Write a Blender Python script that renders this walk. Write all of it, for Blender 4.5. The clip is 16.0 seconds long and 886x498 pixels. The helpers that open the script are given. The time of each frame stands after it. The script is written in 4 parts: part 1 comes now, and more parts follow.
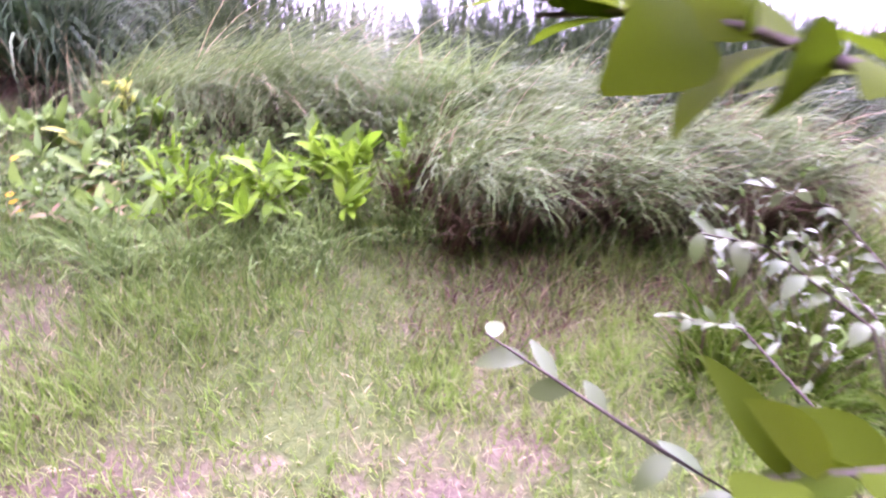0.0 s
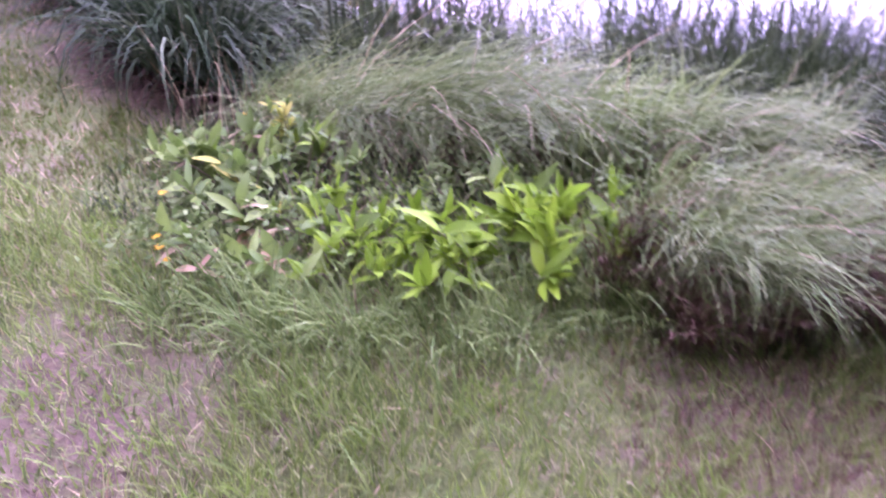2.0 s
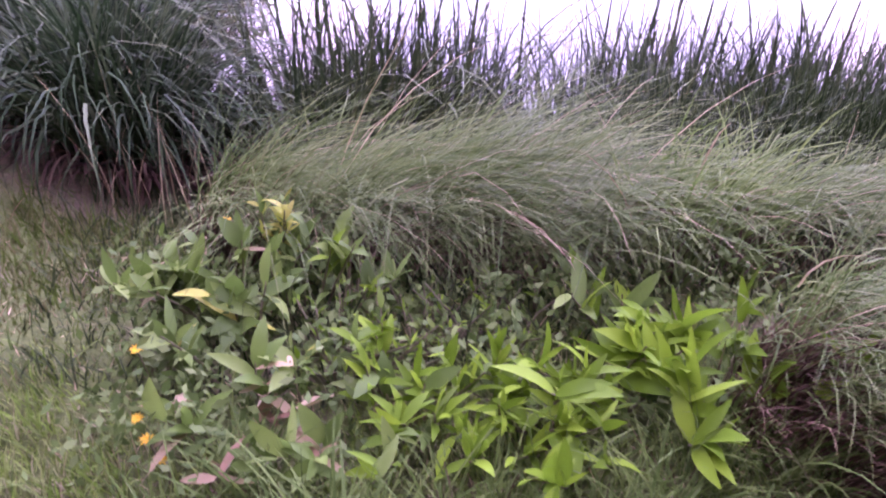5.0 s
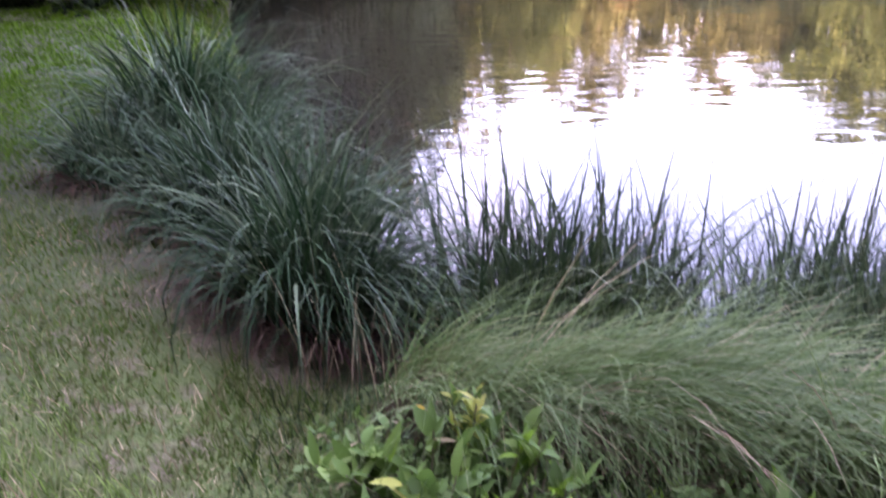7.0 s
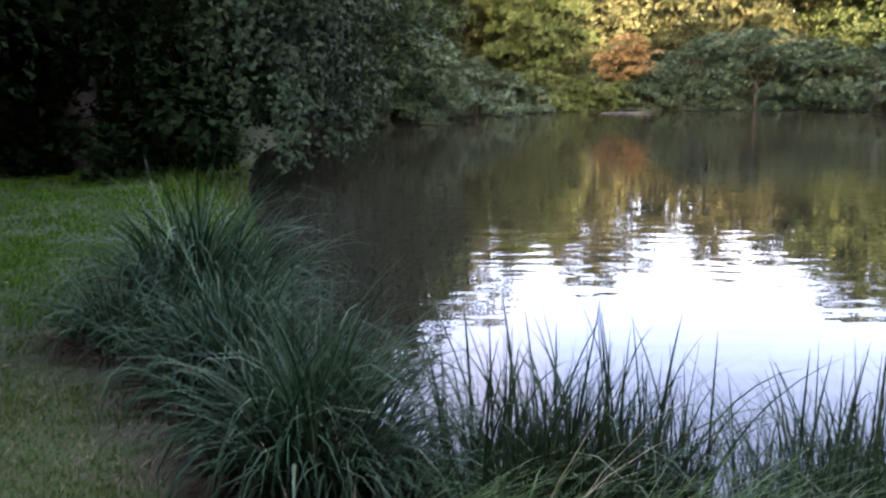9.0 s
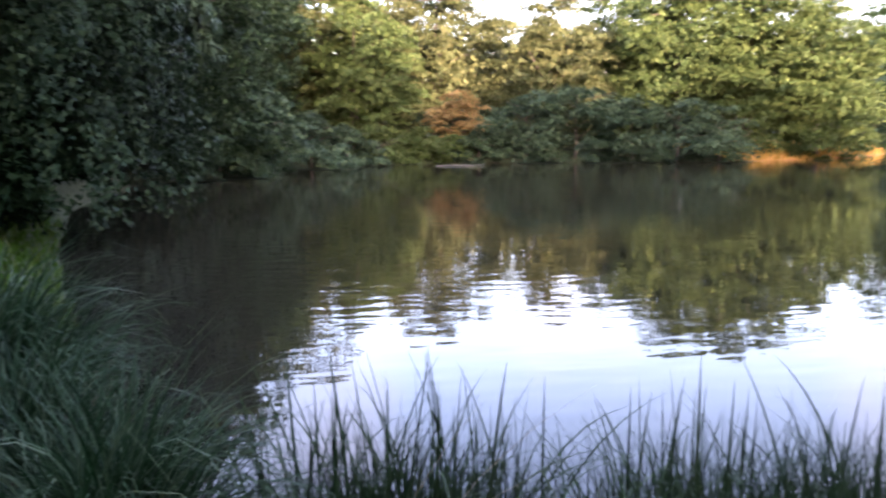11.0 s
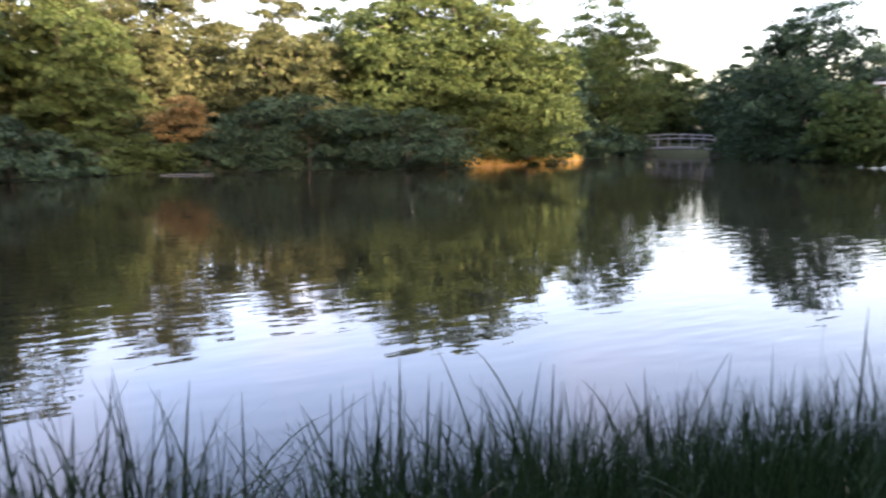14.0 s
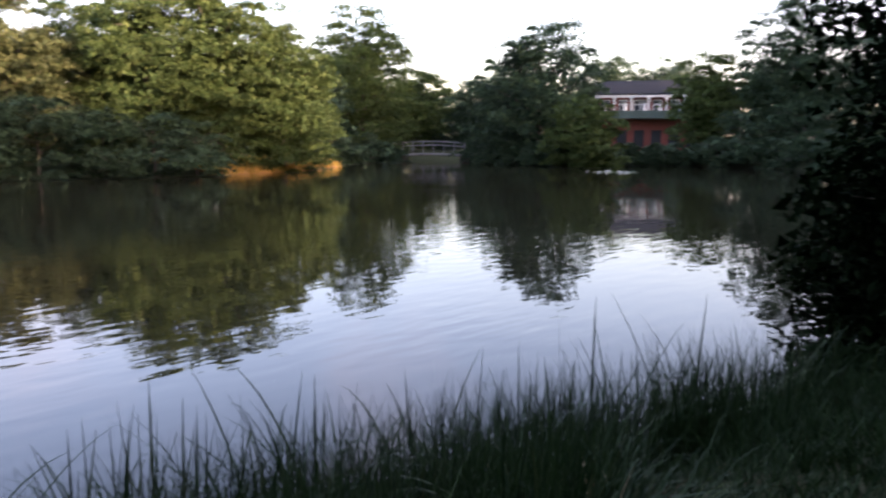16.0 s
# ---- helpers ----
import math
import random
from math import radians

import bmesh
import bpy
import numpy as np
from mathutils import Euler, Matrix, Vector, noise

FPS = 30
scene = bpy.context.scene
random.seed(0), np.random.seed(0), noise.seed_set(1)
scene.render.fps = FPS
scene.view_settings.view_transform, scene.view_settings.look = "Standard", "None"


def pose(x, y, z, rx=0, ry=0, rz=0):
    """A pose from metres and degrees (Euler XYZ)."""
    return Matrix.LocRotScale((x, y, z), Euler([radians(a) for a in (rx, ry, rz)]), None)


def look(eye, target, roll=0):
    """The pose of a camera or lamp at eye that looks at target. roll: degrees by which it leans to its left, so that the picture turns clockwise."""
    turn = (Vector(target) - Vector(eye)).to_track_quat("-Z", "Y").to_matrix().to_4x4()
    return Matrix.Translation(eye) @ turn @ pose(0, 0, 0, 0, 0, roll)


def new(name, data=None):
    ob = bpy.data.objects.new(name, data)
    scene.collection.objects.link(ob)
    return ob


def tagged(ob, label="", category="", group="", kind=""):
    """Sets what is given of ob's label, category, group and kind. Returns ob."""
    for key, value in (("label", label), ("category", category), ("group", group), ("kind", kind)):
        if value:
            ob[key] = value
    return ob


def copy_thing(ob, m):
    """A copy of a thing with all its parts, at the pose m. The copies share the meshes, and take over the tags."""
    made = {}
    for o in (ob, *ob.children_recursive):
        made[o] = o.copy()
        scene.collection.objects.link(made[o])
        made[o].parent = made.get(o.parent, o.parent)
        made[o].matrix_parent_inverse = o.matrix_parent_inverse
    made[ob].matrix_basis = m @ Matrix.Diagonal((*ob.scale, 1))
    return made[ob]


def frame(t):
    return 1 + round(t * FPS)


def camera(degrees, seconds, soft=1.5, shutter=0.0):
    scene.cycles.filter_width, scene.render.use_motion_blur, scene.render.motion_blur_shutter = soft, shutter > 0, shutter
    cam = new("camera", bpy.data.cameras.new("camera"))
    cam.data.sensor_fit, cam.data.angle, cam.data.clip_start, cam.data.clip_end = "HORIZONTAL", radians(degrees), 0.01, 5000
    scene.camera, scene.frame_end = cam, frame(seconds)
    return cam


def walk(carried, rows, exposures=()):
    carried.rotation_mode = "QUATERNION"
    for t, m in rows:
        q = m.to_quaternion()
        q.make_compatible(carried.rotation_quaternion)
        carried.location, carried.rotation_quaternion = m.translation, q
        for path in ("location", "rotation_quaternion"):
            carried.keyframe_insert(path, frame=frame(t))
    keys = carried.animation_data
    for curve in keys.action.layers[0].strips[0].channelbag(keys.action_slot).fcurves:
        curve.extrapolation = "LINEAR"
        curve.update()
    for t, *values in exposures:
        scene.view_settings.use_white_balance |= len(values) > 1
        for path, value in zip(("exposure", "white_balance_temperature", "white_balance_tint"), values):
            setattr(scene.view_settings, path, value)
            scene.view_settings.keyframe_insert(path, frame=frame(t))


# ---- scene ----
cam = camera(60.7, 16.0, soft=2.15, shutter=0.8)
PATH = [
    (0, (0.745, -1.315, 1.55), (1.094, 0.246, 0.35), 1.4),
    (0.5, (0.733, -1.161, 1.5), (1.035, 0.388, 0.272), 3.6),
    (1, (0.651, -1.008, 1.5), (0.993, 0.56, 0.307), 2.9),
    (1.5, (0.58, -0.894, 1.475), (0.816, 0.639, 0.212), -1.2),
    (2, (0.542, -0.723, 1.468), (0.609, 0.848, 0.233), -1.3),
    (2.5, (0.499, -0.585, 1.418), (0.573, 0.994, 0.192), 0.8),
    (3, (0.41, -0.45, 1.426), (0.606, 1.182, 0.287), 1.2),
    (3.2, (0.381, -0.438, 1.41), (0.508, 1.183, 0.246), 0.8),
    (5.3, (0.094, 0.02, 1.388), (0.493, 1.549, 0.162), 2.3),
    (5.5, (0.083, 0.02, 1.398), (0.371, 1.592, 0.195), 0.1),
    (6, (0.047, 0.023, 1.442), (0.242, 1.704, 0.375), -0.6),
    (6.5, (0.011, 0.013, 1.473), (0.082, 1.77, 0.521), -1.2),
    (7, (0.003, 0.011, 1.498), (0.029, 1.815, 0.635), -1.5),
    (7.5, (0.003, 0.007, 1.531), (-0.058, 1.859, 0.78), -2.3),
    (8, (0.004, 0.001, 1.554), (-0.068, 1.897, 0.922), -1.7),
    (8.5, (0.0, 0.0, 1.555), (-0.022, 1.935, 1.049), -1.3),
    (8.7, (0.002, -0.001, 1.561), (-0.008, 1.94, 1.077), -0.8),
    (10.8, (0.112, 0.142, 1.524), (0.49, 2.079, 1.202), -0.6),
    (11, (0.113, 0.143, 1.524), (0.546, 2.069, 1.203), -0.1),
    (11.5, (0.134, 0.144, 1.518), (0.689, 2.04, 1.205), -0.1),
    (12, (0.167, 0.144, 1.516), (0.822, 2.009, 1.207), -0.4),
    (12.5, (0.211, 0.136, 1.513), (0.974, 1.961, 1.217), -0.5),
    (13, (0.252, 0.127, 1.514), (1.106, 1.91, 1.215), -0.3),
    (13.5, (0.288, 0.118, 1.52), (1.243, 1.848, 1.213), -0.1),
    (14, (0.317, 0.097, 1.513), (1.373, 1.769, 1.213), 0.2),
    (14.5, (0.337, 0.083, 1.509), (1.525, 1.662, 1.201), 0.9),
    (15, (0.344, 0.078, 1.511), (1.658, 1.553, 1.199), 1.2),
    (15.5, (0.35, 0.085, 1.524), (1.778, 1.455, 1.232), 0.5),
    (16, (0.349, 0.087, 1.526), (1.872, 1.353, 1.246), 0.4),
]
EXPOSURES = [(0, 6.82, 7350, 90), (0.5, 6.56, 7050, 90), (1, 6.38, 6950, 91), (2, 6.25, 6800, 104), (3.2, 5.95, 6950, 103), (5.4, 5.64, 7150, 102), (6.0, 5.76, 7150, 92), (7.0, 5.27, 6950, 65), (8.5, 4.48, 6750, 43), (11, 4.03, 6450, 42), (12.5, 3.67, 6450, 40), (14.5, 3.28, 6550, 36), (16, 2.84, 6600, 38)]
walk(cam, [(t, look(eye, target, roll)) for t, eye, target, roll in PATH], EXPOSURES)

# ---- world and sun ----
SUN_AZ, SUN_EL = 172.0, 10.0
world = bpy.data.worlds.new("evening_sky")
scene.world = world
world.use_nodes = True
wn = world.node_tree
sky = wn.nodes.new("ShaderNodeTexSky")
sky.sky_type, sky.sun_disc = "NISHITA", False
sky.sun_elevation, sky.sun_rotation = radians(SUN_EL), radians(SUN_AZ)
sky.dust_density, sky.air_density = 3.0, 1.0
sky_at = wn.nodes.new("ShaderNodeTexCoord")
veil = wn.nodes.new("ShaderNodeTexNoise")
veil.inputs["Scale"].default_value, veil.inputs["Detail"].default_value = 3.2, 3.0
veil_amount = wn.nodes.new("ShaderNodeMapRange")
for k_in, v_in in ((1, 0.48), (2, 0.74), (3, 0.0), (4, 0.4)):
    veil_amount.inputs[k_in].default_value = v_in
cloud = wn.nodes.new("ShaderNodeMix")
cloud.data_type = "RGBA"
cloud.inputs[7].default_value = (2.9, 2.85, 2.85, 1)
wn.links.new(sky_at.outputs["Generated"], veil.inputs["Vector"])
wn.links.new(veil.outputs[0], veil_amount.inputs[0])
wn.links.new(veil_amount.outputs[0], cloud.inputs[0])
wn.links.new(sky.outputs[0], cloud.inputs[6])
wn.links.new(cloud.outputs[2], wn.nodes["Background"].inputs[0])
wn.nodes["Background"].inputs[1].default_value = 0.15
sun_data = bpy.data.lights.new("sun", "SUN")
sun_data.energy, sun_data.angle, sun_data.color = 2.05, radians(0.6), (1.0, 0.81, 0.58)
sun = new("sun", sun_data)
to_sun = Vector((math.sin(radians(SUN_AZ)) * math.cos(radians(SUN_EL)), math.cos(radians(SUN_AZ)) * math.cos(radians(SUN_EL)), math.sin(radians(SUN_EL))))
sun.matrix_world = look(to_sun * 60, (0, 0, 0))

rng = np.random.default_rng(7)
WATER = -0.5


# ---- materials ----
def nodes_of(name, rough=0.7):
    m = bpy.data.materials.new(name)
    m.use_nodes = True
    nt = m.node_tree
    b = nt.nodes["Principled BSDF"]
    b.inputs["Roughness"].default_value = rough
    return m, nt, b


def add(nt, kind, **inputs):
    n = nt.nodes.new(kind)
    for k, v in inputs.items():
        n.inputs[k.replace("_", " ")].default_value = v
    return n


def ramp(nt, fac, stops):
    r = nt.nodes.new("ShaderNodeValToRGB")
    while len(r.color_ramp.elements) < len(stops):
        r.color_ramp.elements.new(0.5)
    for e, (p, c) in zip(r.color_ramp.elements, stops):
        e.position, e.color = p, (*c, 1)
    nt.links.new(fac, r.inputs[0])
    return r.outputs[0]


def mix(nt, fac, a, b, kind="MIX"):
    n = nt.nodes.new("ShaderNodeMix")
    n.data_type, n.blend_type = "RGBA", kind
    for sock, v in ((n.inputs[0], fac), (n.inputs[6], a), (n.inputs[7], b)):
        if isinstance(v, (int, float)):
            sock.default_value = v
        elif isinstance(v, tuple):
            sock.default_value = (*v, 1)
        else:
            nt.links.new(v, sock)
    return n.outputs[2]


def noise_at(nt, scale, detail=4.0, coords="Object", rough=0.6):
    co = nt.nodes.new("ShaderNodeTexCoord")
    n = add(nt, "ShaderNodeTexNoise", Scale=scale, Detail=detail, Roughness=rough)
    nt.links.new(co.outputs[coords], n.inputs["Vector"])
    return n.outputs[0]


def bump(nt, b, height, strength=0.4, distance=0.01):
    n = add(nt, "ShaderNodeBump", Strength=strength, Distance=distance)
    nt.links.new(height, n.inputs["Height"])
    nt.links.new(n.outputs[0], b.inputs["Normal"])


def leafy(name, colours, rough=0.5, through_light=0.35, by_object=False, patch=0.0, patch_scale=0.6, gloss=0.14):
    """Leaf or blade: a colour per leaf, slow patches, thin-leaf translucency."""
    m, nt, b = nodes_of(name, rough)
    b.inputs["Specular IOR Level"].default_value = gloss
    if by_object:
        r = nt.nodes.new("ShaderNodeObjectInfo").outputs["Random"]
    else:
        r = nt.nodes.new("ShaderNodeNewGeometry").outputs["Random Per Island"]
    stops = [(i / max(1, len(colours) - 1), c) for i, c in enumerate(colours)]
    col = ramp(nt, r, stops)
    if patch:
        n = noise_at(nt, patch_scale, 3.0)
        dark = ramp(nt, n, [(0.35, (1 - patch,) * 3), (0.65, (1.0, 1.0, 1.0))])
        col = mix(nt, 1.0, col, dark, "MULTIPLY")
    nt.links.new(col, b.inputs["Base Color"])
    tr = nt.nodes.new("ShaderNodeBsdfTranslucent")
    nt.links.new(col, tr.inputs[0])
    ms = nt.nodes.new("ShaderNodeMixShader")
    ms.inputs[0].default_value = through_light
    nt.links.new(b.outputs[0], ms.inputs[1])
    nt.links.new(tr.outputs[0], ms.inputs[2])
    nt.links.new(ms.outputs[0], nt.nodes["Material Output"].inputs[0])
    return m


def solid(name, c1, c2, scale, rough=0.8, strength=0.4, distance=0.02, detail=6.0):
    m, nt, b = nodes_of(name, rough)
    n = noise_at(nt, scale, detail)
    n2 = noise_at(nt, scale * 0.13, 3.0)
    col = ramp(nt, n, [(0.3, c1), (0.7, c2)])
    col = mix(nt, 1.0, col, ramp(nt, n2, [(0.3, (0.7, 0.7, 0.7)), (0.7, (1.0, 1.0, 1.0))]), "MULTIPLY")
    nt.links.new(col, b.inputs["Base Color"])
    bump(nt, b, n, strength, distance)
    return m


def ground_material():
    m, nt, b = nodes_of("turf_and_soil", 0.95)
    fine, mid, big = noise_at(nt, 55.0, 6.0), noise_at(nt, 7.0, 5.0), noise_at(nt, 1.3, 4.0)
    soil = ramp(nt, fine, [(0.3, (0.085, 0.06, 0.038)), (0.55, (0.18, 0.13, 0.085)), (0.75, (0.36, 0.275, 0.195))])
    turf = ramp(nt, fine, [(0.3, (0.035, 0.07, 0.010)), (0.7, (0.095, 0.13, 0.03))])
    pick = mix(nt, 0.5, mid, big)
    worn = nt.nodes.new("ShaderNodeAttribute")
    worn.attribute_name = "bare"
    pick = mix(nt, 0.09, pick, worn.outputs["Color"], "ADD")
    col = mix(nt, ramp(nt, pick, [(0.52, (0.0, 0.0, 0.0)), (0.65, (1.0, 1.0, 1.0))]), turf, soil)
    # soil of the worn strip beside the sedge
    trodden = ramp(nt, fine, [(0.3, (0.055, 0.036, 0.021)), (0.6, (0.125, 0.086, 0.052)), (0.8, (0.27, 0.20, 0.13))])
    strength = mix(nt, 1.0, worn.outputs["Color"], ramp(nt, mid, [(0.32, (0.25, 0.25, 0.25)), (0.55, (1.0, 1.0, 1.0))]), "MULTIPLY")
    col = mix(nt, strength, col, trodden)
    # rough ground away from the trodden lawn, darkened in colour for the trees' shade
    co = nt.nodes.new("ShaderNodeTexCoord")
    away = nt.nodes.new("ShaderNodeVectorMath")
    away.operation = "LENGTH"
    nt.links.new(co.outputs["Object"], away.inputs[0])
    mr = nt.nodes.new("ShaderNodeMapRange")
    mr.inputs[1].default_value, mr.inputs[2].default_value = 2.4, 4.8
    nt.links.new(away.outputs["Value"], mr.inputs[0])
    shaded_ground = ramp(nt, mid, [(0.35, (0.025, 0.035, 0.013)), (0.65, (0.06, 0.075, 0.028))])
    col = mix(nt, mr.outputs[0], col, shaded_ground)
    nt.links.new(col, b.inputs["Base Color"])
    bump(nt, b, fine, 0.7, 0.02)
    return m


def water_material():
    m, nt, b = nodes_of("pond_water", 0.015)
    b.inputs["Base Color"].default_value = (0.016, 0.015, 0.009, 1)
    b.inputs["IOR"].default_value = 1.333
    co = nt.nodes.new("ShaderNodeTexCoord")
    mp = nt.nodes.new("ShaderNodeMapping")
    mp.inputs["Rotation"].default_value = (0, 0, radians(28))
    mp.inputs["Scale"].default_value = (0.35, 1.0, 1.0)
    nt.links.new(co.outputs["Object"], mp.inputs[0])
    a = add(nt, "ShaderNodeTexNoise", Scale=4.2, Detail=1.6, Roughness=0.45)
    c = add(nt, "ShaderNodeTexNoise", Scale=0.16, Detail=2.0, Roughness=0.5)
    nt.links.new(mp.outputs[0], a.inputs["Vector"])
    nt.links.new(co.outputs["Object"], c.inputs["Vector"])
    calm = ramp(nt, c.outputs[0], [(0.40, (0.25, 0.25, 0.25)), (0.62, (1.0, 1.0, 1.0))])
    h = mix(nt, 1.0, a.outputs[0], calm, "MULTIPLY")
    # sheltered, smoother water close under the bank
    off = nt.nodes.new("ShaderNodeVectorMath")
    off.operation = "LENGTH"
    nt.links.new(co.outputs["Object"], off.inputs[0])
    lee = nt.nodes.new("ShaderNodeMapRange")
    for k_in, v_in in ((1, 4.0), (2, 10.0), (3, 0.3), (4, 1.1)):
        lee.inputs[k_in].default_value = v_in
    nt.links.new(off.outputs["Value"], lee.inputs[0])
    h = mix(nt, 1.0, h, lee.outputs[0], "MULTIPLY")
    bump(nt, b, h, 0.27, 0.03)
    return m


M = {
    "ground": ground_material(),
    "water": water_material(),
    "lawn": leafy("lawn_blade", [(0.15, 0.27, 0.05), (0.22, 0.37, 0.08), (0.32, 0.43, 0.14), (0.52, 0.47, 0.29)], 0.55, 0.4, patch=0.3, patch_scale=0.8),
    "worn_lawn": leafy("worn_lawn_blade", [(0.05, 0.12, 0.012), (0.08, 0.155, 0.024), (0.13, 0.17, 0.05), (0.26, 0.22, 0.12)], 0.6, 0.35, patch=0.3, patch_scale=0.9, gloss=0.1),
    # darker copy of the lawn blade, with shade put into its colour
    "shade_lawn": leafy("lawn_blade_shade_in_colour", [(0.028, 0.085, 0.005), (0.048, 0.125, 0.008), (0.072, 0.155, 0.014), (0.13, 0.15, 0.04)], 0.65, 0.3, patch=0.3, patch_scale=0.8, gloss=0.08),
    "park_lawn": leafy("green_park_lawn", [(0.03, 0.10, 0.004), (0.05, 0.14, 0.007), (0.08, 0.18, 0.014)], 0.65, 0.35, patch=0.3, patch_scale=0.7, gloss=0.08),
    "verge": leafy("verge_grass", [(0.07, 0.15, 0.035), (0.11, 0.21, 0.05), (0.18, 0.28, 0.08)], 0.5, 0.35),
    "tuft": leafy("lawn_tuft_blade", [(0.10, 0.22, 0.035), (0.17, 0.33, 0.06), (0.27, 0.42, 0.11)], 0.5, 0.4),
    "straw": leafy("dry_straw", [(0.40, 0.30, 0.17), (0.55, 0.44, 0.27), (0.32, 0.20, 0.12)], 0.7, 0.25),
    "thatch": leafy("tussock_thatch", [(0.07, 0.042, 0.028), (0.16, 0.10, 0.065), (0.11, 0.08, 0.04)], 0.85, 0.1, gloss=0.05),
    "tussock": leafy("fine_tussock_grass", [(0.04, 0.088, 0.02), (0.07, 0.14, 0.034), (0.11, 0.19, 0.055), (0.20, 0.26, 0.10)], 0.45, 0.35),
    "sedge": leafy("blue_green_sedge", [(0.010, 0.037, 0.013), (0.022, 0.064, 0.022), (0.043, 0.10, 0.04), (0.12, 0.175, 0.09)], 0.5, 0.22, gloss=0.12, patch=0.4, patch_scale=3.0),
    "sedge_dry": leafy("dead_sedge_blade", [(0.045, 0.022, 0.018), (0.09, 0.05, 0.036), (0.16, 0.11, 0.07)], 0.8, 0.1, gloss=0.1),
    "reed": leafy("reed_blade", [(0.013, 0.034, 0.012), (0.022, 0.054, 0.018), (0.04, 0.078, 0.026), (0.08, 0.10, 0.04)], 0.5, 0.15, by_object=True, gloss=0.12),
    "reed_fill": leafy("reed_undergrowth", [(0.010, 0.028, 0.009), (0.022, 0.05, 0.016), (0.045, 0.08, 0.028)], 0.5, 0.15, gloss=0.1),
    "bright": leafy("bright_broad_leaf", [(0.065, 0.17, 0.010), (0.105, 0.25, 0.018), (0.185, 0.365, 0.03)], 0.5, 0.4, by_object=True, gloss=0.16),
    "weed": leafy("weed_leaf", [(0.06, 0.14, 0.025), (0.10, 0.21, 0.04), (0.18, 0.30, 0.07)], 0.5, 0.4, by_object=True, gloss=0.25),
    "pale": leafy("grey_green_leaf", [(0.14, 0.19, 0.11), (0.24, 0.29, 0.20), (0.36, 0.40, 0.31)], 0.5, 0.3, by_object=True),
    "weed_small": leafy("small_weed_leaf", [(0.05, 0.11, 0.025), (0.09, 0.175, 0.045), (0.17, 0.26, 0.09)], 0.5, 0.35),
    "dead": leafy("withered_leaf", [(0.30, 0.20, 0.10), (0.48, 0.38, 0.22), (0.20, 0.11, 0.06)], 0.7, 0.25, by_object=True),
    "yellowed": leafy("yellowed_leaf", [(0.40, 0.40, 0.10), (0.32, 0.40, 0.06)], 0.5, 0.4, by_object=True),
    "petal": leafy("orange_petal", [(0.75, 0.38, 0.02), (0.80, 0.50, 0.04)], 0.5, 0.3, by_object=True),
    "shrub": leafy("shrub_leaf", [(0.035, 0.07, 0.003), (0.055, 0.10, 0.005), (0.09, 0.14, 0.010)], 0.7, 0.55, by_object=True, gloss=0.04),
    "shrub_low": leafy("glossy_shrub_leaf", [(0.04, 0.085, 0.014), (0.065, 0.115, 0.028), (0.10, 0.145, 0.06)], 0.38, 0.35, by_object=True, gloss=0.28),
    "stem": solid("green_brown_stem", (0.10, 0.11, 0.04), (0.20, 0.17, 0.09), 30, 0.7),
    "twig": solid("dark_twig_bark", (0.05, 0.035, 0.025), (0.12, 0.09, 0.06), 60, 0.85),
    "bark": solid("tree_bark", (0.05, 0.04, 0.03), (0.15, 0.12, 0.09), 6, 0.9, 0.8, 0.05),
    "oak": leafy("oak_leaf", [(0.05, 0.085, 0.024), (0.08, 0.122, 0.037), (0.118, 0.155, 0.049)], 0.55, 0.3, patch=0.3, patch_scale=0.45, gloss=0.08),
    "olive": leafy("olive_leaf", [(0.072, 0.092, 0.034), (0.098, 0.118, 0.045), (0.13, 0.138, 0.056)], 0.55, 0.3, patch=0.3, patch_scale=0.45, gloss=0.08),
    "deep": leafy("deep_green_leaf", [(0.03, 0.060, 0.034), (0.048, 0.090, 0.046), (0.082, 0.125, 0.058)], 0.55, 0.25, patch=0.35, patch_scale=0.45, gloss=0.12),
    # deep green leaf at about half brightness: the shade is in the colour
    "shade_leaf": leafy("shade_coloured_leaf", [(0.014, 0.034, 0.014), (0.026, 0.055, 0.022), (0.055, 0.09, 0.035)], 0.55, 0.2, patch=0.5, patch_scale=0.6, gloss=0.1),
    # dark needles taken down to near black, shade included in the colour
    "yew": leafy("shade_dark_needle_spray", [(0.004, 0.010, 0.004), (0.008, 0.017, 0.006), (0.015, 0.027, 0.009)], 0.9, 0.06, gloss=0.02, patch=0.5, patch_scale=0.5),
    "russet": leafy("russet_leaf", [(0.20, 0.13, 0.055), (0.26, 0.18, 0.07), (0.15, 0.14, 0.05)], 0.6, 0.3),
    "sand": solid("dry_sandy_bank", (0.27, 0.13, 0.03), (0.44, 0.23, 0.055), 3, 0.95),
    "gold": leafy("golden_dry_grass", [(0.34, 0.20, 0.04), (0.48, 0.29, 0.06), (0.24, 0.22, 0.05)], 0.7, 0.3),
    "brick": solid("red_brick", (0.15, 0.035, 0.025), (0.25, 0.07, 0.05), 8, 0.85),
    "white": solid("white_paint", (0.70, 0.68, 0.64), (0.82, 0.80, 0.77), 5, 0.5, 0.1),
    "slate": solid("dark_slate", (0.004, 0.005, 0.009), (0.009, 0.010, 0.016), 4, 0.95),
    "green_paint": solid("dark_green_paint", (0.03, 0.06, 0.05), (0.06, 0.10, 0.08), 4, 0.5),
    "grey_wood": solid("weathered_pale_wood", (0.15, 0.15, 0.155), (0.25, 0.25, 0.25), 9, 0.8),
    "pad": leafy("lily_pad", [(0.20, 0.26, 0.14), (0.30, 0.36, 0.22)], 0.3, 0.1, by_object=True),
    "lily": leafy("white_lily_petal", [(0.75, 0.72, 0.70), (0.85, 0.82, 0.80)], 0.5, 0.3),
}
